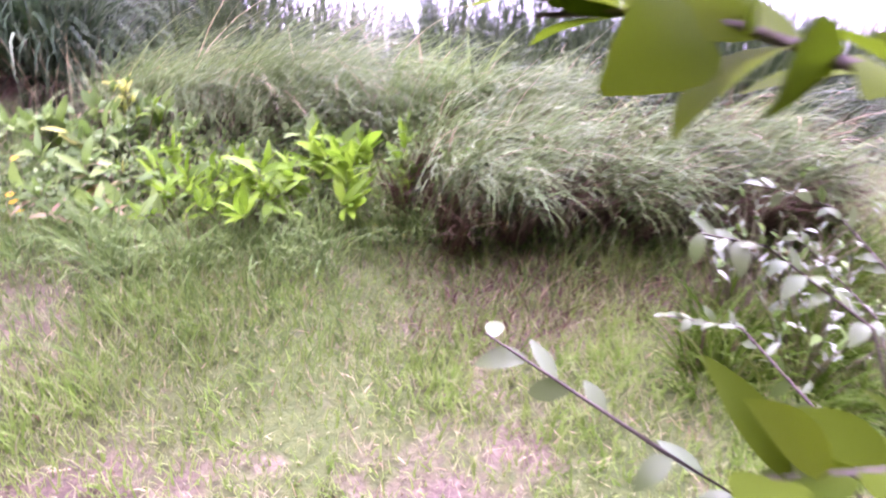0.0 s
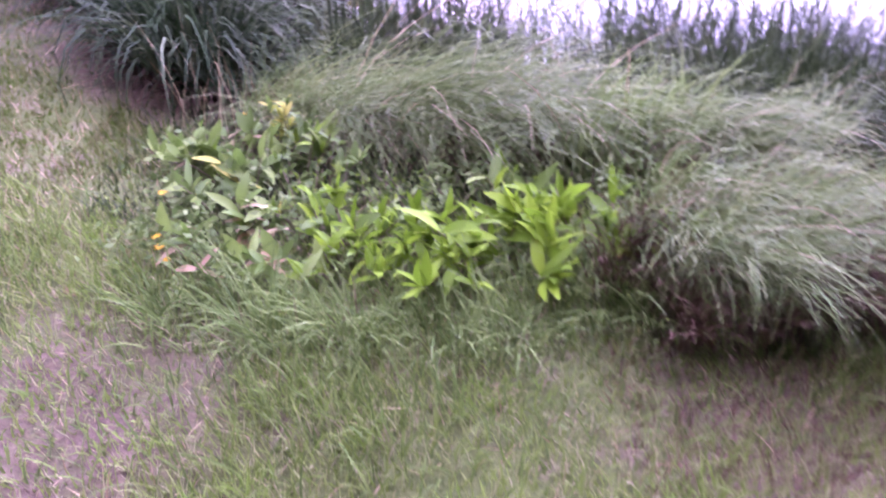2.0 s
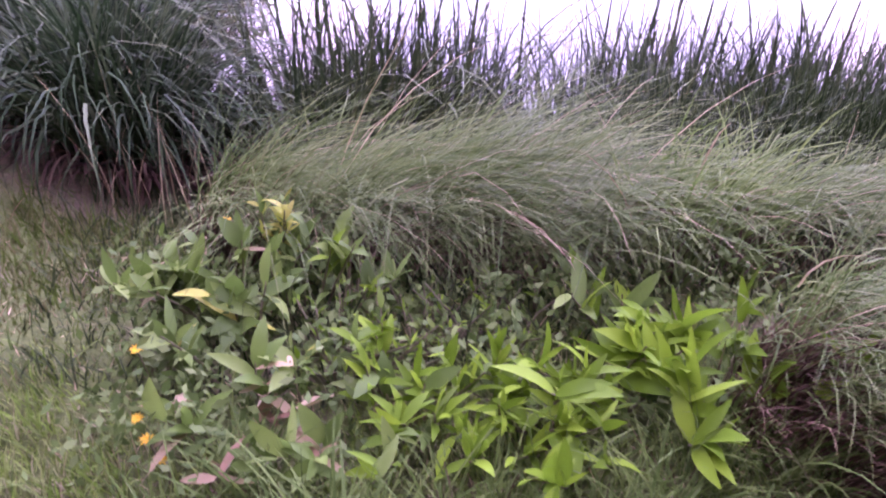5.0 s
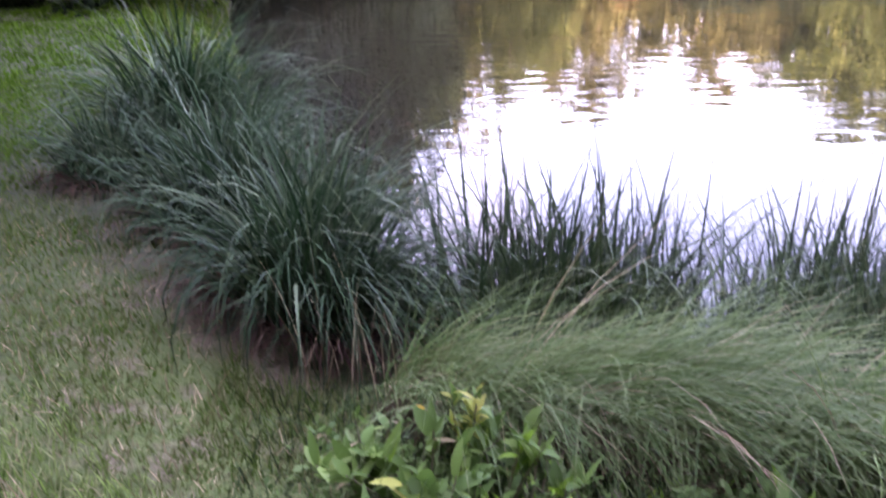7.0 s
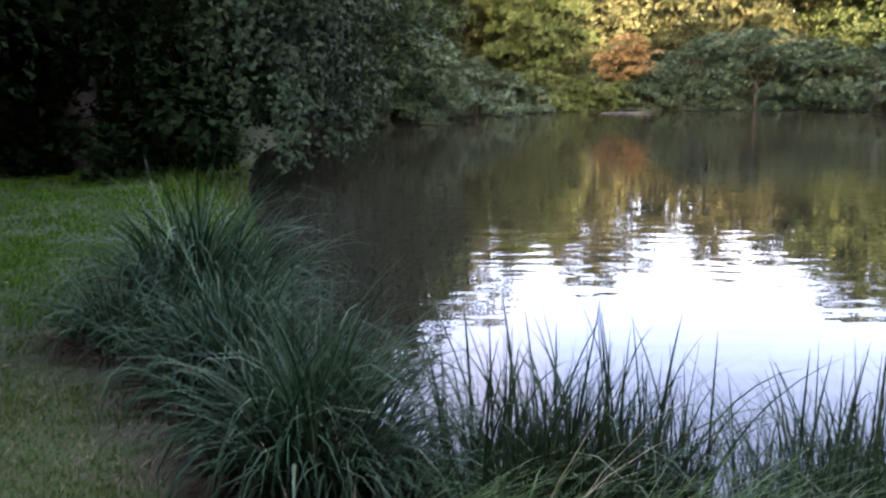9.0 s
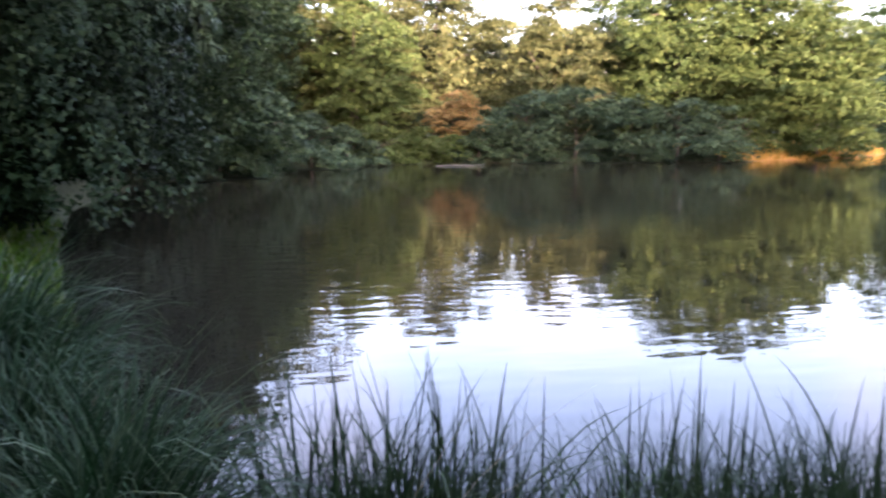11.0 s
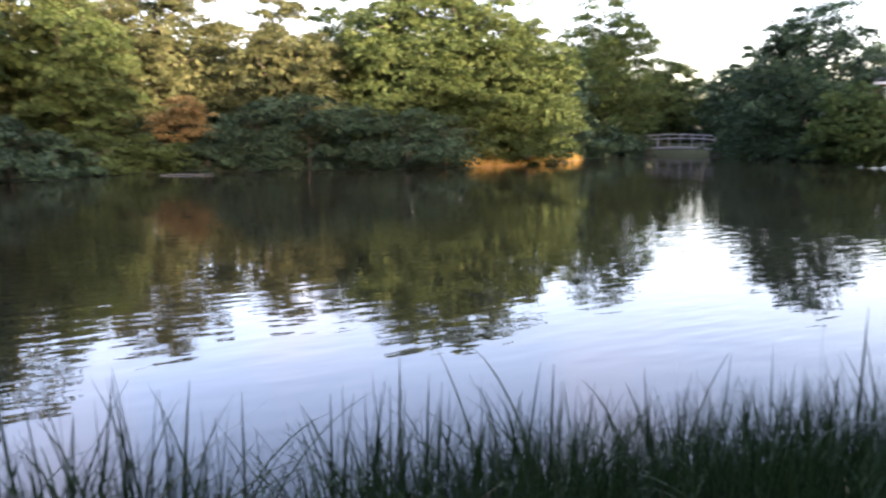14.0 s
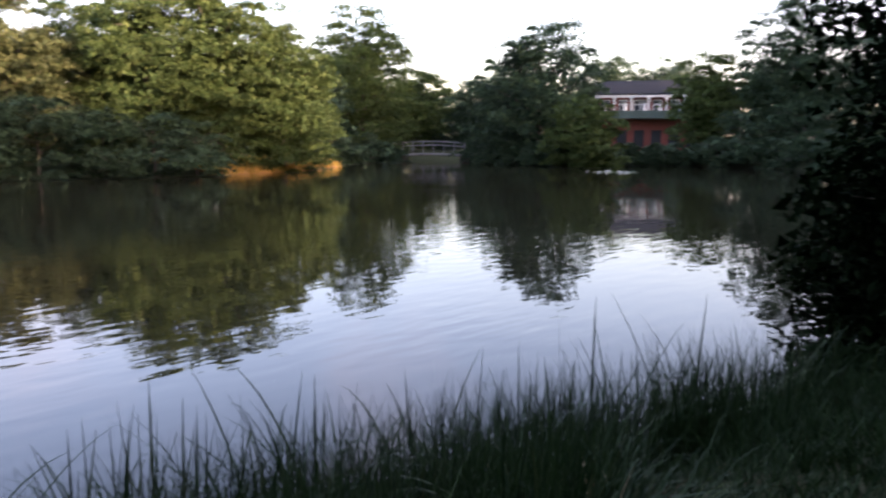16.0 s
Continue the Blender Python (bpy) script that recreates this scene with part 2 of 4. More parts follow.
gm, gnt, gb = nodes_of("window_glass", 0.05)
gb.inputs["Base Color"].default_value = (0.03, 0.035, 0.04, 1)
M["glass"] = gm


# ---- mesh helpers ----
def soup(name, verts, faces, mat, smooth=False):
    """A mesh from arrays of vertices and equal-sided faces."""
    verts, faces = np.asarray(verts, np.float32), np.asarray(faces, np.int32)
    me = bpy.data.meshes.new(name)
    n, k = faces.shape
    me.vertices.add(len(verts))
    me.vertices.foreach_set("co", verts.ravel())
    me.loops.add(n * k)
    me.loops.foreach_set("vertex_index", faces.ravel())
    me.polygons.add(n)
    me.polygons.foreach_set("loop_start", np.arange(0, n * k, k, dtype=np.int32))
    me.polygons.foreach_set("loop_total", np.full(n, k, np.int32))
    me.update(calc_edges=True)
    me.validate()
    if smooth:
        me.polygons.foreach_set("use_smooth", np.ones(n, bool))
    me.materials.append(mat)
    return me


def child(name, me, parent, m=None, label=""):
    ob = new(name, me)
    ob.parent = parent
    if m is not None:
        ob.matrix_basis = m
    return tagged(ob, label) if label else ob


def part(name, bm, mat, parent, label=""):
    me = bpy.data.meshes.new(name)
    bm.to_mesh(me)
    bm.free()
    me.materials.append(mat)
    return child(name, me, parent, None, label)


def box(bm, x0, x1, y0, y1, z0, z1, bevel=0.0):
    r = bmesh.ops.create_cube(bm, size=1, matrix=Matrix.Translation(((x0 + x1) / 2, (y0 + y1) / 2, (z0 + z1) / 2)) @ Matrix.Diagonal((x1 - x0, y1 - y0, z1 - z0, 1)))
    if bevel:
        es = {e for v in r["verts"] for e in v.link_edges}
        bmesh.ops.bevel(bm, geom=list(es), offset=bevel, segments=1, affect="EDGES")


def tube(points, radii, sides=6):
    """Vertices and quads of a tapered tube along points."""
    points = [Vector(p) for p in points]
    V, F = [], []
    for i, p in enumerate(points):
        d = (points[min(i + 1, len(points) - 1)] - points[max(i - 1, 0)]).normalized()
        a = d.orthogonal().normalized()
        b = d.cross(a)
        for j in range(sides):
            t = 2 * math.pi * j / sides
            V.append(p + (a * math.cos(t) + b * math.sin(t)) * radii[i])
    for i in range(len(points) - 1):
        for j in range(sides):
            k = (j + 1) % sides
            F.append((i * sides + j, i * sides + k, (i + 1) * sides + k, (i + 1) * sides + j))
    return V, F


def tubes(name, list_of, mat, sides=6):
    V, F = [], []
    for pts, rad in list_of:
        v, f = tube(pts, rad, sides)
        o = len(V)
        V += [tuple(q) for q in v]
        F += [tuple(i + o for i in q) for q in f]
    return soup(name, V, F, mat, True)


def ribbons(root, heading, length, width, lean, bend, segs=4, twist=0.6, g=None, tip=1.0, taper=1.6):
    """Many tapering blades: each rises from root, leans by lean and bends over by bend (radians) towards heading."""
    g = g or rng
    n = len(root)
    h = np.stack([np.cos(heading), np.sin(heading), np.zeros(n)], 1)
    tw = heading + np.pi / 2 + g.normal(0, twist, n)
    side = np.stack([np.cos(tw), np.sin(tw), g.normal(0, 0.2, n)], 1)
    pos = root.copy()
    V = np.zeros((n, segs + 1, 2, 3), np.float32)
    for s in range(segs + 1):
        u = s / segs
        w = width * (1 - 0.92 * u**taper)
        V[:, s, 0], V[:, s, 1] = pos - side * w[:, None] / 2, pos + side * w[:, None] / 2
        a = lean + bend * (u + 0.5 / segs) ** tip
        pos = pos + (h * np.sin(a)[:, None] + np.array([0, 0, 1.0]) * np.cos(a)[:, None]) * (length / segs)[:, None]
    base = (np.arange(n) * (segs + 1) * 2)[:, None]
    q = np.concatenate([base + 2 * s + np.array([[0, 1, 3, 2]]) for s in range(segs)], 0)
    return V.reshape(-1, 3), q


def leaf_mesh(name, mat, length, width, droop=0.4, fold=0.25, wave=0.0):
    """A pointed leaf along +x with a folded midrib and a droop."""
    V, F, segs = [], [], 6
    x = z = 0.0
    for i in range(segs + 1):
        u = i / segs
        w = width / 2 * (math.sin(math.pi * min(1, u * 0.93 + 0.05)) ** 0.8) * (1.15 - 0.45 * u)
        zz = z + wave * math.sin(u * 9)
        V += [(x, -w, zz + fold * w), (x, 0, zz), (x, w, zz + fold * w * 0.8)]
        a = 0.35 - droop * 2.0 * u
        x, z = x + math.cos(a) * length / segs, z + math.sin(a) * length / segs
    for i in range(segs):
        for j in (0, 1):
            F.append((3 * i + j, 3 * i + j + 1, 3 * i + j + 4, 3 * i + j + 3))
    return soup(name, V, F, mat, True)


# ---- the lie of the land ----
POND = [(-4.8, 20.0), (-4.6, 28.5), (-0.6, 33.5), (1.6, 38.0), (6.5, 41.0), (15.5, 41.0), (23.0, 39.0), (27.0, 39.2), (31.0, 40.0), (36.0, 42.0), (42.0, 46.0), (46.0, 52.0),
        (52.0, 60.0), (62.0, 68.0), (69.0, 64.0), (68.0, 52.0), (64.0, 41.0), (67.0, 33.0), (70.0, 20.0), (60.0, 9.0), (40.0, 5.5), (20.0, 2.2), (12.0, 0.6), (10.0, 0.4), (8.0, 0.8),
        (6.5, 1.4), (5.0, 1.9), (3.4, 2.3), (2.2, 2.6), (1.2, 2.75), (0.3, 2.65), (-0.05, 2.8), (-0.2, 3.6), (-0.8, 4.8), (-1.6, 7.0), (-2.6, 10.2), (-3.6, 14.0)]


def pond_distance(x, y):
    """Metres from the water's edge, negative over the pond."""
    x, y = np.asarray(x, float), np.asarray(y, float)
    best, inside = np.full(x.shape, 1e9), np.zeros(x.shape, bool)
    for (ax, ay), (bx, by) in zip(POND, POND[1:] + POND[:1]):
        dx, dy = bx - ax, by - ay
        u = np.clip(((x - ax) * dx + (y - ay) * dy) / (dx * dx + dy * dy), 0, 1)
        best = np.minimum(best, np.hypot(x - ax - u * dx, y - ay - u * dy))
        cross = (ay > y) != (by > y)
        with np.errstate(divide="ignore", invalid="ignore"):
            inside ^= cross & (x < dx * (y - ay) / (dy if dy else 1e-9) + ax)
    return np.where(inside, -best, best)


def ground_z(x, y):
    x, y = np.asarray(x, float), np.asarray(y, float)
    d = pond_distance(x, y)
    s = np.clip(d / 1.5, 0, 1)
    up = WATER + 0.04 + (0 - WATER - 0.04) * (s * s * (3 - 2 * s)) ** 0.7
    down = WATER + 0.04 + np.maximum(d, -3.0) * 0.35
    lumps = 0.012 * np.sin(3.1 * x + 1.7 * y) * np.sin(2.3 * y - 1.1 * x) + 0.008 * np.sin(9 * x) * np.sin(8 * y + 2)
    far = 0.5 * np.clip((np.hypot(x, y) - 30) / 60, 0, 1) * s
    return np.where(d > 0, up, down) + lumps * s + far


BARE = [(-0.35, 0.5, 0.42), (-0.75, 0.2, 0.4), (0.15, -0.25, 0.35), (-0.58, 2.55, 0.19), (-0.83, 2.75, 0.20), (-1.08, 2.98, 0.19), (-1.30, 3.23, 0.20), (-1.53, 3.53, 0.19), (-1.78, 3.88, 0.19), (-2.08, 4.23, 0.19), (-2.33, 4.58, 0.18), (1.4, 0.45, 0.3), (1.9, 0.4, 0.3), (2.4, 0.35, 0.35), (0.9, -0.5, 0.3)]


def bare(x, y):
    """How far the turf is worn down to soil."""
    b = np.zeros(np.shape(x))
    for cx, cy, r in BARE:
        b = np.maximum(b, np.exp(-(((x - cx) ** 2 + (y - cy) ** 2) / (r * r)) ** 1.5))
    return b


def steps(near0, near1, fine, mid0, mid1, coarse, out):
    a = np.concatenate([np.arange(near0, near1, fine), np.arange(mid0, near0, coarse), np.arange(near1, mid1, coarse)])
    g = [out * 1.0]
    while g[-1] < 2500:
        g.append(g[-1] * 1.5)
    g = np.array(g)
    return np.unique(np.concatenate([a, mid0 - g, mid1 + g]).round(4))


gx, gy = steps(-5.5, 5.5, 0.1, -40, 110, 1.1, 3), steps(-2.5, 11.0, 0.1, -35, 90, 1.1, 3)
XX, YY = np.meshgrid(gx, gy)
ZZ = ground_z(XX, YY)
nx, ny = len(gx), len(gy)
ii = (np.arange(ny - 1)[:, None] * nx + np.arange(nx - 1)[None]).ravel()
ground = new("ground", soup("ground", np.stack([XX, YY, ZZ], -1).reshape(-1, 3), np.stack([ii, ii + 1, ii + nx + 1, ii + nx], 1), M["ground"], True))
worn_at = ground.data.attributes.new("bare", "FLOAT", "POINT")
worn_at.data.foreach_set("value", bare(XX, YY).astype(np.float32).ravel())
tagged(ground, "trampled park lawn with bare brown soil patches sloping to a pond", "ground", kind="structure")

water = new("water", soup("water", [(-8, 1.2, WATER), (75, 1.2, WATER), (75, 70, WATER), (-8, 70, WATER)], [(0, 1, 2, 3)], M["water"]))
tagged(water, "calm dark green pond water mirroring sky and trees", "water", kind="structure")


# ---- trees ----
def crown_leaves(centre, radii, lobes, per_lobe, size, g, lobe_r=0.34, flat=0.75, inner=0.12, drop=0.0, low=-0.75, fine=False, core=0, shelf=0.35, stretch=1.9):
    """Leaves on many uneven sprays, longer than thick, that lie over an egg-shaped envelope and sag outwards."""
    c, R = np.array(centre, float), np.array(radii, float)
    d = g.normal(size=(lobes, 3))
    d /= np.linalg.norm(d, axis=1)[:, None]
    d[:, 2] = np.where(d[:, 2] < low, -d[:, 2], d[:, 2])
    # a few boughs stand out of the envelope, others sink in
    bough = g.normal(size=(9, 3))
    bough /= np.linalg.norm(bough, axis=1)[:, None]
    swell = 1 + 0.16 * (np.max(d @ bough.T, axis=1) - 0.72)[:, None] / 0.28
    lc = c + d * R * (0.45 + 0.55 * g.random((lobes, 1)) ** 0.6) * swell
    lr = (R.mean() * lobe_r * g.uniform(0.4, 1.5, lobes))[:, None]
    turn = np.arctan2(d[:, 1], d[:, 0]) + g.normal(0, 0.7, lobes)
    along = np.stack([np.cos(turn), np.sin(turn), np.zeros(lobes)], 1)
    across = np.stack([-np.sin(turn), np.cos(turn), np.zeros(lobes)], 1)
    n = g.normal(size=(lobes, per_lobe, 3))
    n /= np.linalg.norm(n, axis=2)[..., None]
    n[..., 2] = np.where(n[..., 2] < -0.3, -n[..., 2], n[..., 2])
    shell = np.where(g.random((lobes, per_lobe)) < inner, g.random((lobes, per_lobe)), 0.4 + 0.75 * g.random((lobes, per_lobe)))
    q = n * shell[..., None] * lr[:, None]
    lengthen = g.uniform(min(1.1, stretch), stretch, (lobes, 1))
    p = lc[:, None] + along[:, None] * (q[..., 0] * lengthen)[..., None] + across[:, None] * q[..., 1:2]
    p[..., 2] += q[..., 2] * flat - shelf * (q[..., 0] ** 2 + q[..., 1] ** 2) / lr
    p[..., 2] -= drop * g.random((lobes, per_lobe)) ** 2 * np.linalg.norm(n[..., :2], axis=2)
    p, n = p.reshape(-1, 3), n.reshape(-1, 3)
    make = leaf_tris if fine else leaf_quads
    V, F = make(p, n + np.array([0, 0, 0.45]), size, g)
    if core:
        q = g.normal(size=(core, 3))
        q /= np.linalg.norm(q, axis=1)[:, None]
        q[:, 2] = np.where(q[:, 2] < low, -q[:, 2], q[:, 2])
        V2, F2 = make(c + q * R * (0.25 + 0.5 * g.random((core, 1))), q, size * 2.0, g)
        V, F = np.concatenate([V, V2]), np.concatenate([F, F2 + len(V)])
    return V, F


def leaf_tris(p, n, size, g, spread=0.55):
    k = len(p)
    n = n + g.normal(0, spread, (k, 3))
    n /= np.linalg.norm(n, axis=1)[:, None]
    t = np.cross(n, g.normal(size=(k, 3)))
    t /= np.linalg.norm(t, axis=1)[:, None] + 1e-9
    b = np.cross(n, t)
    s = (size * g.uniform(0.6, 1.4, k))[:, None]
    V = np.stack([p - t * s * 0.75 - b * s * 0.3, p + t * s * 0.75 - b * s * 0.2 - n * s * 0.1, p + b * s * 0.75], 1)
    return V.reshape(-1, 3), (np.arange(k) * 3)[:, None] + np.array([[0, 1, 2]])


def leaf_quads(p, n, size, g, long=1.5, spread=0.4):
    k = len(p)
    n = n + g.normal(0, spread, (k, 3))
    n /= np.linalg.norm(n, axis=1)[:, None]
    t = np.cross(n, g.normal(size=(k, 3)))
    t /= np.linalg.norm(t, axis=1)[:, None] + 1e-9
    b = np.cross(n, t)
    s = (size * g.uniform(0.55, 1.35, k))[:, None]
    V = np.stack([p - t * s * long / 2, p + b * s * 0.42 - n * s * 0.12, p + t * s * long / 2, p - b * s * 0.42 - n * s * 0.12], 1)
    return V.reshape(-1, 3), (np.arange(k) * 4)[:, None] + np.array([[0, 1, 2, 3]])


def tree(name, x, y, height, radius, mat, label, seed, lobes=46, per_lobe=230, size=0.30, base=0.12, trunk_r=0.25, category="tree", squash=1.0, group="", skirt=0.0, drop_skirt=0.3, **more):
    """A tree: a tapered trunk with limbs, and a crown of many leaves in uneven billows."""
    g = np.random.default_rng(seed)
    z0 = float(ground_z(x, y)) - 0.05
    root = new(name)
    root.location = (x, y, z0)
    zc = height * (base + (1 - base) * 0.5)
    rz = height * (1 - base) * 0.5
    V, F = crown_leaves((0, 0, zc), (radius, radius * squash, rz), lobes, per_lobe, size, g, **more)
    if skirt:
        V2, F2 = crown_leaves((0, 0, skirt * 0.42), (radius * 0.98, radius * squash * 0.98, skirt * 0.5), int(lobes * 0.8), per_lobe, size, g, lobe_r=0.2, low=-1.0, drop=drop_skirt, fine=more.get("fine", False))
        F2 = F2 + len(V)
        V, F = np.concatenate([V, V2]), np.concatenate([F, F2])
    V[:, 2] = np.maximum(V[:, 2], np.maximum(ground_z(x + V[:, 0], y + V[:, 1]), WATER) + 0.03 - z0)
    limbs = [([(0, 0, 0), (0.05, 0.02, height * 0.25), (0.0, 0.1, height * 0.55), (0.1, 0.0, height * 0.85)], [trunk_r * 1.25, trunk_r, trunk_r * 0.65, trunk_r * 0.15])]
    for i in range(9):
        a = i * 2.4 + g.random()
        h0 = height * g.uniform(0.22, 0.6)
        r = radius * g.uniform(0.55, 0.8)
        end = (math.cos(a) * r, math.sin(a) * r, min(h0 + height * g.uniform(0.08, 0.3), height * 0.9))
        limbs.append(([(0, 0.03, h0), (end[0] * 0.5, end[1] * 0.5, (h0 + end[2]) / 2 + 0.1 * height * g.random()), end], [trunk_r * 0.45, trunk_r * 0.28, trunk_r * 0.08]))
    child("trunk", tubes("trunk", limbs, M["bark"]), root, None, "dark brown bark trunk with limbs")
    child("crown", soup("crown", V, F, M[mat]), root)
    return tagged(root, label, category, group)


def at_bearing(yaw, dist):
    """Plan place at a bearing (degrees to the left of north) and a distance from the pond-side stand."""
    return -math.sin(radians(yaw)) * dist, math.cos(radians(yaw)) * dist


FAR = [
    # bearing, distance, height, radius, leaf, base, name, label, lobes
    # these two get the shade-darkened leaf, since the sun would reach them
    (6.0, 38, 12.0, 4.4, "shade_leaf", -0.1, "tree", "broadleaf tree by the water with leaf colour darkened for shade", 60),
    (1.8, 44, 13.0, 4.0, "shade_leaf", -0.1, "tree", "green broadleaf tree with a rounded crown at the pond, shade in its colour", 60),
    (-2.2, 50, 12.6, 4.0, "olive", -0.05, "tree", "sunlit olive-brown tree crown behind the shore", 60),
    (-6.2, 47, 8.6, 3.4, "oak", -0.1, "tree", "shaded green waterside tree with dense crown", 50),
    (-8.3, 60, 11.0, 4.0, "olive", -0.05, "tree", "sunlit yellowish tree further behind the shore", 50),
    (-12.2, 53, 10.6, 4.0, "olive", -0.08, "tree", "sunlit yellow-green oak with billowy crown", 64),
    (-16.5, 62, 8.6, 4.2, "olive", -0.08, "tree", "sunlit yellowish tree further behind the shore", 50),
    (-20.8, 51, 8.8, 3.6, "olive", -0.08, "tree", "golden-green sunlit broadleaf tree with layered crown", 64),
    (-24.8, 56, 9.6, 3.6, "oak", -0.08, "tree", "green oak with warm light on its crown", 50),
    (-29.5, 52, 11.2, 4.4, "oak", -0.08, "tree", "large sunlit green oak above the pond bank", 80),
    (-34.3, 51.5, 10.6, 4.0, "oak", -0.1, "tree", "large green oak with warm evening light on its side", 80),
    (-38.6, 52.5, 8.2, 3.3, "oak", -0.12, "tree", "yellow-green tree reaching down to a sandy bank", 60),
    (-44.4, 84, 15.6, 5.3, "oak", -0.05, "tree", "tall green tree beside the channel", 90),
    (-41.6, 92, 12.0, 4.6, "oak", -0.05, "tree", "dark green tree behind the channel bank", 50),
    (-48.4, 96, 8.8, 4.0, "oak", -0.05, "tree", "lower green tree by the footbridge", 50),
    (-57.4, 74, 12.9, 5.6, "deep", -0.05, "tree", "broad dark green tree on the far point", 80),
    (-53.9, 92, 8.0, 4.2, "deep", -0.05, "tree", "dark green shaded tree beside the footbridge", 60),
    (-60.9, 65, 6.2, 2.8, "oak", -0.1, "tree", "mid-green small tree hanging over the water", 44),
    (-62.5, 138, 15.0, 5.5, "deep", 0.0, "tree", "distant dark tree behind the brick house", 80),
    (-66.5, 140, 14.4, 6.5, "deep", 0.0, "tree", "distant dark tree behind the brick house", 80),
    (-69.4, 92, 9.6, 4.1, "oak", -0.05, "tree", "green tree in front of the brick house", 56),
    (-74.7, 88, 14.0, 5.2, "deep", -0.05, "tree", "tall dark tree on the far shore", 80),
    (-81.0, 86, 14.5, 6.6, "deep", -0.05, "tree", "tall dark tree on the far shore", 60),
]
for i, (yaw, dist, h, r, leaf, base, nm, label, lobes) in enumerate(FAR):
    x, y = at_bearing(yaw, dist)
    big = 1.0 if dist < 60 else 1.35
    tree(nm, x, y, h * 1.08, r * 1.1, leaf, label, 100 + i, lobes=int(lobes * 3.0), per_lobe=int(190 / big), size=0.135 * big, base=base, fine=True, group="trees round the pond", lobe_r=0.17, flat=0.55, low=-0.95, core=2600, stretch=1.35, shelf=0.22)

# waterside shrubs under the far trees
SHRUBS = [
    (-19.0, 44.0, 3.6, 2.6, "deep"), (-22.6, 44.4, 4.6, 3.0, "deep"), (-26.6, 44.8, 3.7, 2.6, "deep"), (-29.8, 45.0, 3.4, 2.6, "deep"), (-32.6, 46.2, 3.2, 2.0, "deep"), (-12.8, 42.8, 1.2, 1.6, "oak"), (-15.4, 43.2, 1.4, 1.7, "deep"),
    (-10.6, 42.6, 1.5, 1.6, "oak"), (-8.0, 41.6, 1.7, 1.8, "oak"), (-5.6, 40.0, 2.2, 1.8, "deep"), (-3.0, 37.4, 2.8, 2.0, "deep"), (1.0, 34.6, 3.2, 2.2, "deep"), (3.6, 31.5, 3.0, 2.0, "deep"), (-13.5, 46.5, 2.6, 2.4, "deep"), (-16.4, 45.6, 2.6, 2.2, "deep"),
    (-42.0, 68, 3.4, 3.2, "deep"), (-45.0, 74, 3.4, 3.2, "deep"), (-55.6, 76, 4.0, 3.6, "deep"), (-59.0, 68, 3.4, 3.2, "deep"), (-64.0, 74, 2.1, 3.0, "deep"), (-71.5, 80, 5.0, 3.8, "deep"), (-75.5, 80, 6.0, 4.2, "deep"), (-78.5, 64, 3.4, 3.6, "deep"),
    (-67.0, 74, 1.9, 3.2, "deep"), (-70.0, 74, 2.2, 3.4, "deep"), (-74.0, 73, 2.6, 3.6, "deep"), (-78.0, 72, 3.2, 3.8, "deep"), (-51.5, 100, 5.0, 4.2, "deep"), (-46.2, 82, 3.2, 2.6, "deep"), (-53.8, 82, 3.4, 2.8, "deep"),
]
for i, (yaw, dist, h, r, leaf) in enumerate(SHRUBS):
    x, y = at_bearing(yaw, dist)
    tree("shrub", x, y, h, r, leaf, "dense green shrub overhanging the pond edge", 300 + i, fine=True, lobes=60, per_lobe=150, size=0.13 if dist < 55 else 0.2, base=-0.45, trunk_r=0.07, category="shrub", group="shrubs along the far shore", low=-0.95, squash=0.9, lobe_r=0.25, flat=0.35, shelf=0.5)
x, y = at_bearing(-14.0, 44.5)
tree("shrub", x, y, 3.4, 1.7, "russet", "russet-brown shrub at the water's edge", 360, lobes=60, per_lobe=150, size=0.11, fine=True, lobe_r=0.24, flat=0.45, base=0.0, trunk_r=0.06, category="shrub")

# the belt of trees that closes the view behind
for i, (yaw, dist, h, r) in enumerate([(26, 26, 12, 4.2), (20, 30, 12, 4.4), (13, 36, 13, 4.8), (7, 46, 12, 5), (-4, 66, 8, 5), (-10, 70, 8, 5.5), (-16, 74, 8, 5.5), (-22, 72, 8, 5.5), (-28, 70, 8.5, 5.5), (-34, 70, 8, 5.5), (-39, 76, 8, 5.5), (-43, 108, 10, 7), (-47, 118, 8.5, 7), (-51, 122, 8, 7), (-55.5, 112, 9, 7), (-73, 118, 12, 7), (-79, 116, 13, 7)]):
    x, y = at_bearing(yaw, dist)
    tree("tree", x, y, h, r, "deep", "shaded tree in the belt behind the shore", 600 + i, fine=True, lobes=56, per_lobe=90, size=0.48, base=-0.12, group="belt of trees behind the shore", lobe_r=0.26, low=-0.98)

# dark trees close by on the near shore, unlit look put into the needle colour
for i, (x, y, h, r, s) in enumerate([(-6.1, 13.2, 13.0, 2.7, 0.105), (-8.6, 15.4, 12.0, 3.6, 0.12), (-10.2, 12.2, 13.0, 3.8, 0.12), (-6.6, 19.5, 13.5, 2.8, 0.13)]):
    tree("yew_tree", x, y, h, r, "yew", "dark evergreen tree with drooping sprays reaching the lawn, shade in its colour", 400 + i, lobes=90, per_lobe=260, size=s, fine=True, base=0.0, trunk_r=0.3, category="tree", lobe_r=0.24, drop=0.5, flat=0.28, shelf=0.45, low=-0.95, group="dark evergreens beside the lawn", skirt=3.0)


